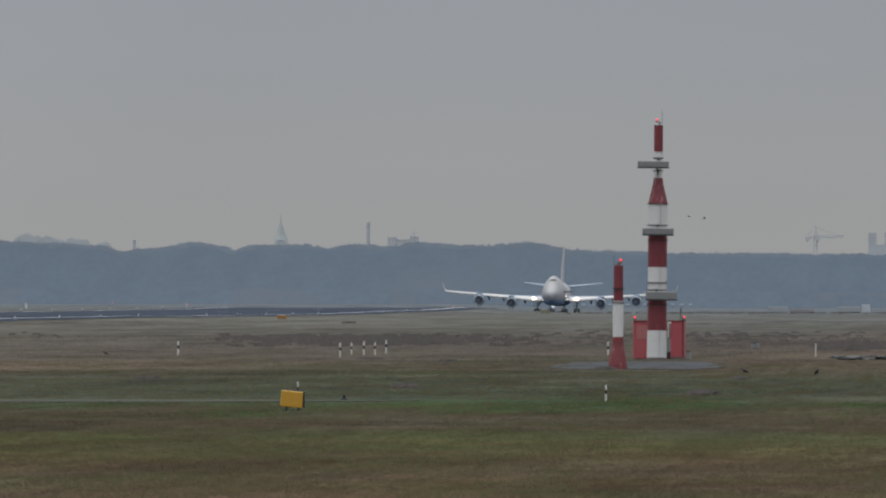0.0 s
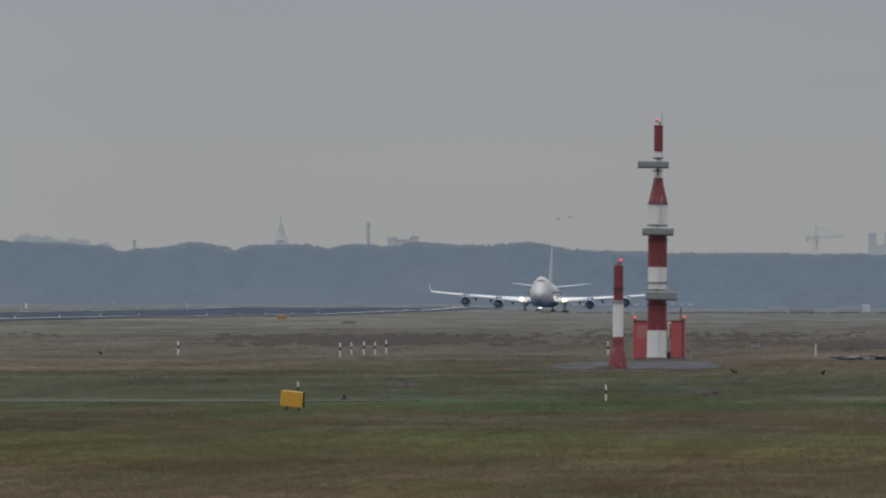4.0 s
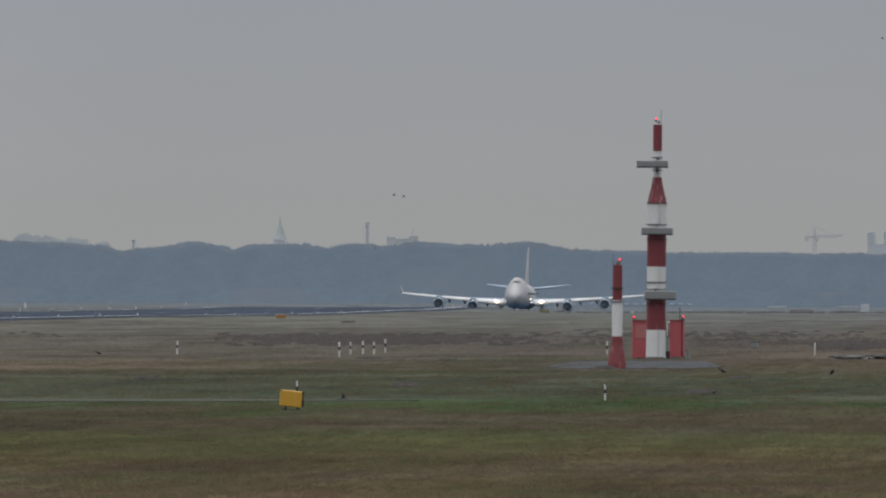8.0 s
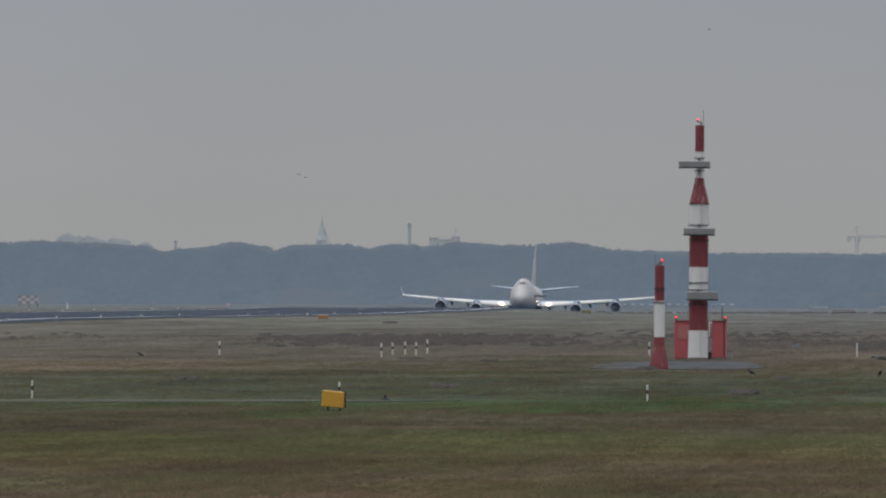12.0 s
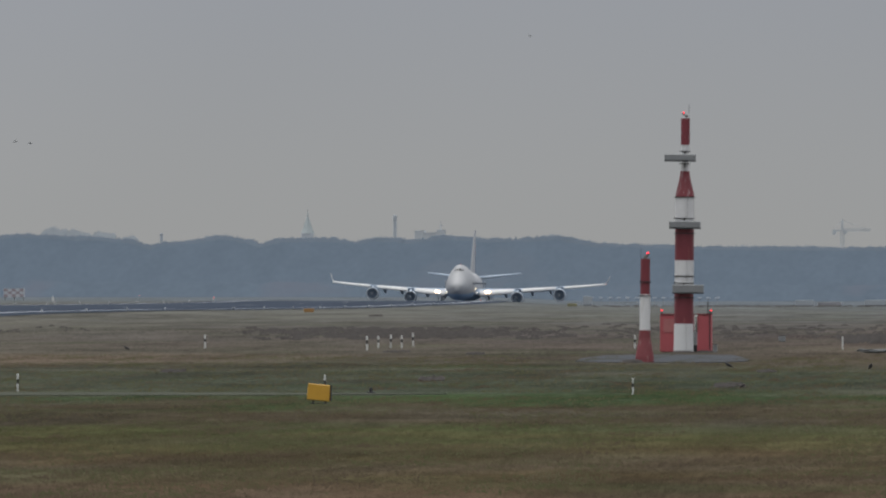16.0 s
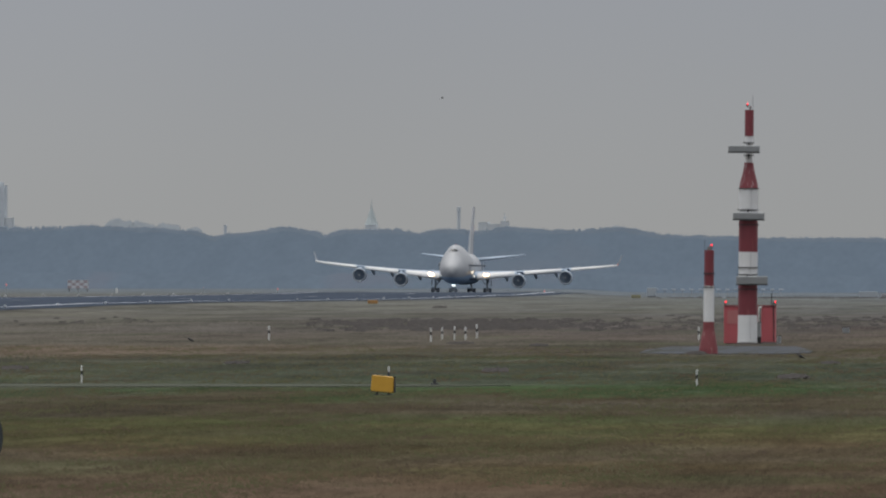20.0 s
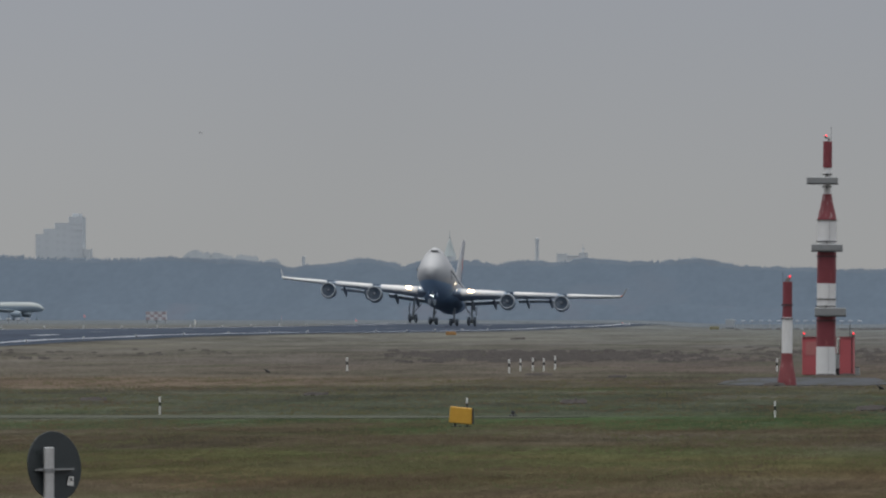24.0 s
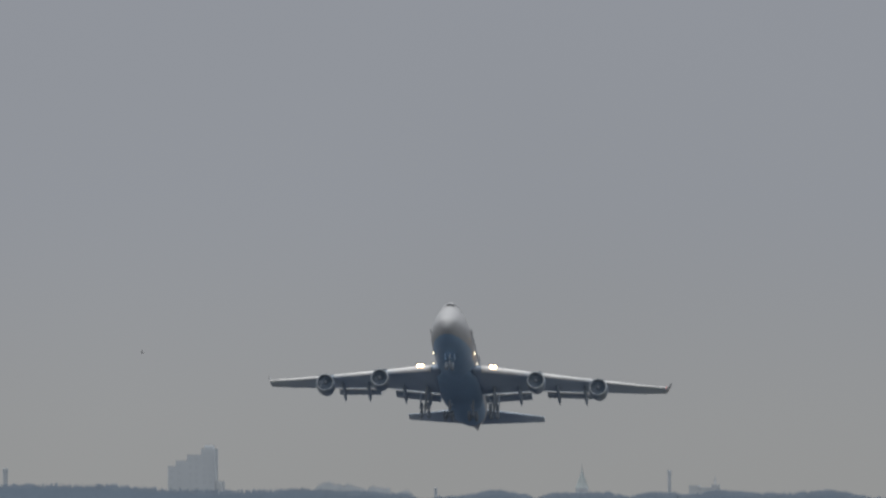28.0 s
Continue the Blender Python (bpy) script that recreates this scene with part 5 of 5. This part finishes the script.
        if s > 0:
            part("navigation_light", turned([(0, 0.04), (0.12, 0.09), (0.3, 0.05)], 12, 1, (32.1, 13.0, 6.40)), NAV_RED, wing, "red port wingtip light")
        # flaps run out behind the trailing edge
        for xa, xb, drop in ((3.6, 10.9, 0.30), (13.4, 20.4, 0.22)):
            rr = []
            for x in (xa, xb):
                _, le, te, z, t = wing_at(x)
                c = 3.0 if xa < 10 else 2.3
                rr.append([(x, te - 33 - 0.1 + c * f, z + 0.015 * (te - le) - 0.28 - drop * f + up * 0.22 * c * f ** 0.5 * (1 - f) * 1.3) for up, f in ((1, 0.0), (1, 0.15), (1, 0.5), (1, 1.0), (-1, 0.5), (-1, 0.15))])
            part("flap", loft(bmesh.new(), mirrored(rr, s)), FLAP, wing, "lowered trailing edge flap")
            # nose strip made pale to give the light caught in the slot
            bm = bmesh.new()
            rod(bm, (s * xa, rr[0][0][1] - 0.05, rr[0][0][2] - 0.02), (s * xb, rr[1][0][1] - 0.05, rr[1][0][2] - 0.02), 0.09, n=10)
            part("flap_nose", bm, LIT_EDGE, wing, "rounded nose of the flap, pale for the light in the slot", round_off=True)
        for x in (5.2, 9.2, 15.2, 19.4):
            _, le, te, z, t = wing_at(x)
            bm = bmesh.new()
            loft(bm, [[(s * x + r * math.cos(a), y, zz + r * 1.5 * math.sin(a)) for a in [2 * math.pi * i / 10 for i in range(10)]] for y, r, zz in
                      ((te - 38.2, 0.05, z - 0.25), (te - 36.8, 0.26, z - 0.55), (te - 34, 0.33, z - 0.72), (te - 32.0, 0.26, z - 1.05), (te - 30.6, 0.04, z - 1.45))])
            part("flap_fairing", bm, FLAP, wing, "canoe-shaped flap track fairing", round_off=True)
        # engines
        for x, st, zc in ((12.4, 24.6, 2.80), (21.8, 32.8, 3.60)):
            c = (s * x, st - 33, zc)
            nac = part("nacelle", loft(bmesh.new(), [circle((c[0], c[1] + h, c[2]), r, 36, 1) for h, r in ((0.45, 1.415), (1.4, 1.50), (2.6, 1.46), (3.6, 1.30), (4.2, 1.18), (4.2, 1.05), (3.0, 1.1))], caps=False), NACELLE, plane, "blue-grey engine nacelle", round_off=True)
            part("intake_lip", loft(bmesh.new(), [circle((c[0], c[1] + h, c[2]), r, 36, 1) for h, r in ((0.6, 1.17), (0.15, 1.19), (0.0, 1.24), (-0.05, 1.29), (0.0, 1.34), (0.14, 1.375), (0.5, 1.425))], caps=False), LIP, nac, "bright metal intake lip", round_off=True)
            part("fan_disc", turned([(0.40, 1.20), (0.62, 1.20)], 30, 1, c), FAN, nac, "dark fan")
            for i in range(18):
                a = 2 * math.pi * i / 18
                p = Vector((math.cos(a), 0, math.sin(a)))
                t2 = Vector((-math.sin(a), 0, math.cos(a)))
                o = Vector(c) + Vector((0, 0.36, 0))
                bm = bmesh.new()
                loft(bm, [[tuple(o + p * r + t2 * w + Vector((0, d + h, 0))) for w, d in ((-w0, d0), (w1, d1))] + [tuple(o + p * r + t2 * w + Vector((0, d + 0.012, 0))) for w, d in ((w1, d1), (-w0, d0))]
                          for r, w0, d0, w1, d1, h in ((0.35, 0.05, 0.0, 0.03, -0.06, 0.0), (0.75, 0.08, 0.0, 0.05, -0.07, 0.0), (1.13, 0.10, 0.02, 0.05, -0.08, 0.0))])
                part("fan_blade", bm, BLADE, nac)
            part("spinner", turned([(0.12, 0.03), (0.25, 0.18), (0.5, 0.31)], 18, 1, c), SPINNER, nac, "pale grey spinner", round_off=True)
            part("exhaust_cone", turned([(4.1, 0.85), (5.4, 0.62), (5.5, 0.5), (6.4, 0.08)], 24, 1, c), DARK_STEEL, nac, round_off=True)
            _, le, te, z, t = wing_at(x)
            bm = bmesh.new()
            loft(bm, [[(s * x - w, y0 - 33, zz), (s * x + w, y0 - 33, zz), (s * x + w, y1 - 33, zz), (s * x - w, y1 - 33, zz)] for zz, y0, y1, w in ((zc + 1.2, st + 0.9, st + 4.6, 0.16), (zc + 1.75, st + 2.4, le + 4, 0.20), (z - 0.1, le + 0.1, le + 5, 0.20))])
            part("pylon", bm, WING, nac)
        # lights
        for x, y, z in ((5.52, -11.35, 4.0), (6.12, -10.85, 4.03)):
            part("landing_light", turned([(0, 0.17), (0.12, 0.205), (0.3, 0.14)], 16, 1, (s * x, y, z)), LAND_LIGHT, wing, "glaring landing light")
            part("lamp_bowl", turned([(0.12, 0.18), (0.10, 0.25), (0.14, 0.28), (0.2, 0.25)], 20, 1, (s * x, y, z)), HALO_LIGHT, wing, "warm glowing ring added for the halo round the lamp")
        part("turnoff_light", turned([(0, 0.13), (0.1, 0.17), (0.2, 0.1)], 12, 1, (s * 3.22, -17.0, 4.62)), TURN_LIGHT, plane, "small warm light beside the hull")
        part("root_light", turned([(0, 0.07), (0.1, 0.09), (0.2, 0.05)], 12, 1, (s * 3.42, -14.1, 3.75)), TURN_LIGHT, plane, "small warm light at the wing root")
    part("beacon", turned([(9.95, 0.12), (10.3, 0.12), (10.42, 0.05)], 12, 2, (0, -20.5, 0)), SIGN_RED, plane, "red beacon on the roof")
    # landing gear
    wheel = turned([(-0.25, 0.30), (-0.25, 0.50), (-0.17, 0.62), (0.17, 0.62), (0.25, 0.50), (0.25, 0.30)], 22, 0)
    wheel_mesh = bpy.data.meshes.new("wheel")
    wheel.to_mesh(wheel_mesh)
    wheel.free()
    wheel_mesh.materials.append(TYRE)

    def add_wheel(parent, x, y):
        w = new("wheel", wheel_mesh)
        w.parent = parent
        w.matrix_local = pose(x, y, 0.62)

    g = part("nose_gear", rod(bmesh.new(), (0, -25.4, 0.62), (0, -25.2, 3.8), 0.12), GEAR, plane, "pale metal nose landing gear")
    for q in (-0.24, 0.24):
        part("taxi_light", turned([(0, 0.08), (0.1, 0.11), (0.2, 0.07)], 12, 1, (q, -25.75, 1.76)), TAXI_LIGHT, g, "white taxi light on the nose leg")
    # added plate, blocks the taxi lamps from the camera once pitched up
    part("lamp_shroud", boxed(-0.42, 0.42, -26.7, -25.6, 1.55, 1.58), BELLY, g, "added plate that hides the taxi lamps from below")
    part("steering_arm", boxed(-0.42, 0.42, -25.55, -25.35, 1.60, 1.80, bevel=0.03), GEAR, g)
    for s in (-1, 1):
        add_wheel(g, s * 0.46, -25.4)
        part("gear_door", boxed(s * 0.75 - 0.03, s * 0.75 + 0.03, -26.2, -23.6, 1.85, 2.5), BELLY, g)
    part("axle", rod(bmesh.new(), (-0.5, -25.4, 0.62), (0.5, -25.4, 0.62), 0.08), GEAR, g)
    for x, y, top in ((-5.5, -1.5, 3.4), (5.5, -1.5, 3.4), (-1.92, 1.5, 2.6), (1.92, 1.5, 2.6)):
        bm = rod(bmesh.new(), (x, y, 0.62), (x * 0.98, y - 0.1, top + 1.2), 0.19)
        rod(bm, (x, y, 1.5), (x * 0.72, y - 0.2, top), 0.09)
        rod(bm, (x, y, 1.3), (x, y + 1.6, top), 0.08)
        g = part("main_gear", bm, GEAR, plane, "four-wheeled main landing gear")
        bm = boxed(x - 0.12, x + 0.12, y - 0.75, y + 0.75, 0.5, 0.74)
        part("bogie_beam", bm, GEAR, g)
        for dy in (-0.73, 0.73):
            part("axle", rod(bmesh.new(), (x - 0.6, y + dy, 0.62), (x + 0.6, y + dy, 0.62), 0.07), GEAR, g)
            for dx in (-0.56, 0.56):
                add_wheel(g, x + dx, y + dy)
        if abs(x) > 4:
            part("gear_door", boxed(x + (0.75 if x > 0 else -0.75) - 0.04, x + (0.75 if x > 0 else -0.75) + 0.04, y - 0.9, y + 0.9, 1.7, 3.3), WING, g)
    return plane


plane = airliner()


def parked_jet(x, y):
    j = thing("parked_jet", x, y, rz=0, label="small airliner with white roof and teal sides beyond the runway", category="airliner")
    rings = []
    for s, r, zc in ((0, 0.15, 3.1), (1.2, 0.8, 3.3), (3, 1.2, 3.5), (6, 1.45, 3.6), (18, 1.45, 3.6), (24, 1.05, 3.9), (28, 0.3, 4.4)):
        rings.append([(r * math.cos(a), s - 12, zc + r * math.sin(a)) for a in [2 * math.pi * i / 28 for i in range(28)]])
    rings = [[(px, py * 0.79, pz) for px, py, pz in r] for r in rings]
    up = [[r[(i + 1) % 28] for i in range(13)] for r in rings]
    dn = [[r[(13 + i) % 28] for i in range(17)] for r in rings]
    part("upper_fuselage", loft(bmesh.new(), up, False, False), JET_UP, j, round_off=True)
    part("belly", loft(bmesh.new(), dn, False, False), JET_LOW, j, "grey belly", round_off=True)
    part("fin", loft(bmesh.new(), [[(-0.15, 6.5, 4.9), (0.15, 6.5, 4.9), (0.1, 11.6, 4.7), (-0.1, 11.6, 4.7)], [(-0.06, 10.2, 8.0), (0.06, 10.2, 8.0), (0.05, 12.4, 8.0), (-0.05, 12.4, 8.0)]]), JET_FIN, j)
    for s in (-1, 1):
        part("wing", loft(bmesh.new(), mirrored([[(1.2, -3, 2.5), (1.2, 0, 2.9), (1.2, 4, 2.5), (1.2, 0, 2.3)], [(9.5, 4.4, 3.2), (9.5, 5, 3.35), (9.5, 6, 3.2), (9.5, 5, 3.1)]], s)), JET_LOW, j)
        part("tailplane", loft(bmesh.new(), mirrored([[(0.3, 9, 4.7), (0.3, 9.6, 4.8), (0.3, 11.4, 4.7), (0.3, 9.6, 4.6)], [(4.0, 10.8, 5.0), (4.0, 11.1, 5.05), (4.0, 12.0, 5.0), (4.0, 11.1, 4.95)]], s)), JET_LOW, j)
        part("engine", turned([(-3.2, 0.7), (-2.6, 0.85), (-1, 0.85), (0.4, 0.5)], 16, 1, (s * 4.6, 0, 1.7)), JET_LOW, j)
        part("wheel", turned([(-0.2, 0.45), (0.2, 0.45)], 14, 0, (s * 2.4, 2, 0.45)), JET_LOW, j)
        part("gear_leg", rod(bmesh.new(), (s * 2.4, 2, 0.4), (s * 2.2, 2, 2.6), 0.1), JET_LOW, j)
    part("wheel", turned([(-0.15, 0.35), (0.15, 0.35)], 14, 0, (0, -7, 0.35)), JET_LOW, j)
    part("gear_leg", rod(bmesh.new(), (0, -7, 0.3), (0, -7, 2.3), 0.08), JET_LOW, j)
    j.matrix_world = pose(x, y, terrain(x, y), 0, 0, 76) @ Matrix.Diagonal((1, 1, 1.18, 1))


parked_jet(-418.1, 3650)


# ---- birds ----
def crow_body(name, label, group, CROW=CROW):
    c = tagged(new(name), label, "bird", group)
    part("body", loft(bmesh.new(), [circle((0, y, z), r, 10, 1) for y, r, z in ((-0.16, 0.012, 0.0), (-0.10, 0.055, 0), (0.0, 0.085, 0), (0.12, 0.06, -0.005), (0.2, 0.02, 0))]), CROW, c, round_off=True)
    part("head", loft(bmesh.new(), [circle((0, y, 0.03), r, 10, 1) for y, r in ((-0.24, 0.015), (-0.20, 0.042), (-0.14, 0.045), (-0.10, 0.02))]), CROW, c, round_off=True)
    part("beak", loft(bmesh.new(), [circle((0, y, 0.025), r, 6, 1) for y, r in ((-0.30, 0.003), (-0.23, 0.014))]), CROW, c)
    part("tail", boxed(-0.035, 0.035, 0.17, 0.33, -0.012, 0.004), CROW, c)
    return c


def flying_bird():
    c = crow_body("flying_crow", "crow gliding across the grey sky, paled for haze", "flying crows", HAZED_CROW)
    wings = []
    for s in (-1, 1):
        bm = bmesh.new()
        loft(bm, mirrored([[(0.05, -0.10, 0.02), (0.05, -0.02, 0.035), (0.05, 0.10, 0.02), (0.05, -0.02, 0.01)], [(0.24, -0.13, 0.025), (0.24, -0.05, 0.04), (0.24, 0.07, 0.025), (0.24, -0.05, 0.015)],
                           [(0.46, -0.03, 0.02), (0.46, 0.0, 0.026), (0.46, 0.06, 0.02), (0.46, 0.0, 0.016)]], s))
        wings.append(part("wing", bm, HAZED_CROW, c))
    return c, wings


def standing_bird():
    c = crow_body("standing_crow", "black crow walking in the short grass", "crows in the grass")
    for s in (-1, 1):
        part("wing", loft(bmesh.new(), mirrored([[(0.06, -0.10, 0.0), (0.09, -0.06, 0.05), (0.10, -0.04, 0.0), (0.08, -0.06, -0.05)], [(0.05, 0.24, -0.02), (0.06, 0.25, 0.0), (0.065, 0.25, -0.02), (0.055, 0.25, -0.03)]], s)), CROW, c)
        part("leg", rod(bmesh.new(), (s * 0.03, 0.02, -0.07), (s * 0.03, 0.0, -0.2), 0.008, n=6), CROW, c)
    return c


birds = [flying_bird() for _ in range(4)]
walkers = [standing_bird() for _ in range(3)]


# ---- what moves ----
def motions():
    walk(plane, [
        (0, pose(-159.69, 3118.7, 0.20, 0.00, 0.55, 0.00)),
        (1, pose(-159.72, 3109.3, 0.20, 0.00, 0.55, 0.00)),
        (2, pose(-159.78, 3095.9, 0.04, 0.00, 0.55, 0.00)),
        (3, pose(-159.83, 3078.6, -0.03, 0.00, 0.55, 0.00)),
        (3.5, pose(-159.83, 3068.7, -0.03, 0.00, 0.55, 0.00)),
        (5.5, pose(-159.80, 3021.1, -0.34, 0.00, 0.55, 0.00)),
        (6, pose(-159.93, 3007.4, -0.31, 0.00, 0.55, 0.00)),
        (7, pose(-159.96, 2977.8, -0.59, 0.00, 0.55, 0.00)),
        (8, pose(-160.02, 2945.8, -0.67, 0.00, 0.55, 0.00)),
        (8.5, pose(-160.05, 2929.1, -0.88, 0.00, 0.55, 0.00)),
        (9, pose(-160.16, 2911.9, -0.85, 0.00, 0.55, 0.00)),
        (9.5, pose(-160.53, 2894.1, -0.79, 0.00, 0.55, 0.00)),
        (10, pose(-160.51, 2875.8, -0.99, 0.00, 0.55, 0.00)),
        (10.5, pose(-160.57, 2856.9, -1.09, 0.00, 0.55, 0.00)),
        (11, pose(-160.72, 2837.4, -0.94, 0.00, 0.55, 0.00)),
        (11.5, pose(-160.80, 2817.5, -1.00, 0.00, 0.55, 0.00)),
        (12, pose(-160.89, 2797.3, -1.09, 0.00, 0.55, 0.00)),
        (12.5, pose(-160.89, 2777.0, -1.07, 0.00, 0.55, 0.00)),
        (14.5, pose(-161.34, 2691.4, -0.56, 0.00, 0.43, 0.00)),
        (15, pose(-161.41, 2667.6, -0.40, 0.00, 0.55, 0.00)),
        (15.5, pose(-161.53, 2642.8, -0.15, 0.00, 0.55, 0.00)),
        (16, pose(-161.63, 2617.4, 0.19, 0.00, 0.55, 0.00)),
        (16.5, pose(-161.62, 2590.1, 0.39, 0.00, 0.55, 0.00)),
        (17, pose(-161.49, 2560.6, 0.54, 0.00, 0.63, 0.00)),
        (17.5, pose(-161.29, 2529.2, 0.67, 0.00, 0.55, 0.00)),
        (18, pose(-161.14, 2497.9, 0.97, 0.00, 0.39, 0.00)),
        (18.5, pose(-161.11, 2466.7, 1.22, 0.00, 0.55, 0.00)),
        (19, pose(-160.97, 2435.6, 1.46, 0.00, 0.38, 0.00)),
        (19.5, pose(-160.83, 2403.9, 1.69, 0.00, 0.55, 0.00)),
        (20, pose(-160.72, 2371.7, 1.98, 0.00, 0.79, 0.00)),
        (20.5, pose(-160.60, 2338.9, 2.19, -0.08, 0.89, 0.00)),
        (21, pose(-160.58, 2305.5, 2.36, -0.96, 1.18, 0.00)),
        (21.5, pose(-160.57, 2271.5, 2.49, -1.82, 1.67, -0.10)),
        (23.5, pose(-160.12, 2128.8, 3.31, -5.21, 3.31, -0.45)),
        (24, pose(-159.83, 2091.6, 3.58, -6.49, 3.25, -0.60)),
        (24.5, pose(-159.42, 2053.7, 3.94, -8.67, 2.92, -0.45)),
        (25, pose(-158.81, 2015.1, 4.88, -10.61, 2.33, -0.25)),
        (25.5, pose(-158.24, 1976.7, 6.66, -12.00, 2.01, 0.0)),
        (26, pose(-157.55, 1938.6, 9.34, -12.52, 1.70, 0.20)),
        (26.5, pose(-156.94, 1901.5, 12.39, -13.43, 1.58, 0.30)),
        (27, pose(-156.31, 1864.2, 16.34, -14.05, 1.29, 0.40)),
        (27.5, pose(-155.62, 1826.7, 21.09, -14.60, 1.10, 0.50)),
        (28, pose(-154.86, 1786.7, 25.80, -15.02, 1.07, 0.60)),
    ])
    # the wings bend up once they carry the aircraft, and the engines ride with them
    for child in plane.children:
        kind = child.name.split(".")[0]
        if kind in ("wing", "nacelle"):
            side = 1 if child.bound_box[0][0] + child.bound_box[6][0] > 0 else -1
            share = 1.0 if kind == "wing" else 0.62 if abs(child.bound_box[0][0] + child.bound_box[6][0]) > 34 else 0.15
            bend = [(0, -0.8), (14, -0.7), (17, -0.4), (20, 0.2), (23.5, 0.3 + 1.2 * share), (25, 2.8 * share), (28, 3.2 * share)]
            root = Matrix.Translation((side * 3.0, 0, 3.6))
            walk(child, [(t, root @ Matrix.Rotation(radians(-side * a), 4, "Y") @ root.inverted()) for t, a in bend])
    # legs stretch after lift-off, and the outer bogies tilt
    for child in plane.children:
        kind = child.name.split(".")[0]
        if kind in ("main_gear", "nose_gear"):
            low = 1.15 if kind == "main_gear" else 0.6
            walk(child, [(t, pose(0, 0, -low * f)) for t, f in ((0, 0.0), (20.5, 0.0), (21.5, 0.38), (22.5, 0.70), (23.5, 1.0), (28, 1.0))])
            side = child.bound_box[0][0] + child.bound_box[6][0]
            if kind == "main_gear" and abs(side) > 6:
                pivot = Matrix.Translation((5.5 if side > 0 else -5.5, -1.5, 0.62))
                for piece in child.children:
                    if piece.name.split(".")[0] in ("wheel", "axle", "bogie_beam"):
                        rest = piece.matrix_basis.copy()
                        walk(piece, [(t, pivot @ pose(0, 0, 0, a) @ pivot.inverted() @ rest) for t, a in ((0, 0), (23.6, 0), (24.2, -20), (25.2, -45), (28, -45))])
    tracks = (((0, 1219, 383), (1, 1190, 381), (2, 1142, 385), (3, 1067, 391), (5.5, 884, 366), (6, 853, 356), (8, 699, 346), (11, 518, 318), (14.5, 212, 282), (16, -20, 262), (20, -600, 230), (28, -1700, 160)),
              ((0, 1246, 387), (3, 1083, 391), (5.5, 893, 362), (8, 716, 349), (11, 534, 321), (14.5, 229, 285), (15, 160, 276), (16, 6, 265), (20, -570, 234), (28, -1680, 166)),
              ((0, 2150, 90), (8, 1563, 69), (11, 1291, 58), (12, 1183, 52), (18.5, 749, 150), (20, 622, 200), (21, 476, 194), (23.5, 111, 203), (25, -37, 206), (27.5, -236, 181), (28, -281, 183)),
              ((0, 2400, 150), (8, 1900, 170), (12, 1680, 120), (16, 1560, 60), (20, 1700, -40), (28, 2600, -300)))
    for b, ((bird, wings), track) in enumerate(zip(birds, tracks)):
        d = 1350 + 60 * b
        rows = []
        for (t, u, v), (t2, u2, v2) in zip(track, track[1:] + (track[-1],)):
            rows.append((t, pose(bearing_x(u, d), d, 4 + (530 - v) / 19954 * d, 0, 0, -78)))
        walk(bird, rows)
        steps = [0.16 * i for i in range(176)]
        for s, w in zip((-1, 1), wings):
            walk(w, [(t, pose(0, 0, 0, 0, -s * (18 * math.sin(t * 15 + b) + 6), 0)) for t in steps])
    paths = (((0, 1318, 600), (3, 1303, 598), (8, 1280, 596), (11, 1261, 590), (17, 1241, 593), (20, 1256, 594), (28, 1262, 598)),
             ((0, 1445, 590), (3, 1453, 588), (8, 1474, 586), (12, 1484, 583), (17, 1495, 582), (28, 1520, 584)),
             ((0, 187, 798), (3, 178, 798), (8, 176, 790), (20, 177, 768), (28, 168, 768)))
    for crow, p, turn in zip(walkers, paths, (-70, 20, -80)):
        walk(crow, [(t, pose(bearing_x(u, d), d, 0.20, -24, 0, turn)) for t, u, d in p])


motions()
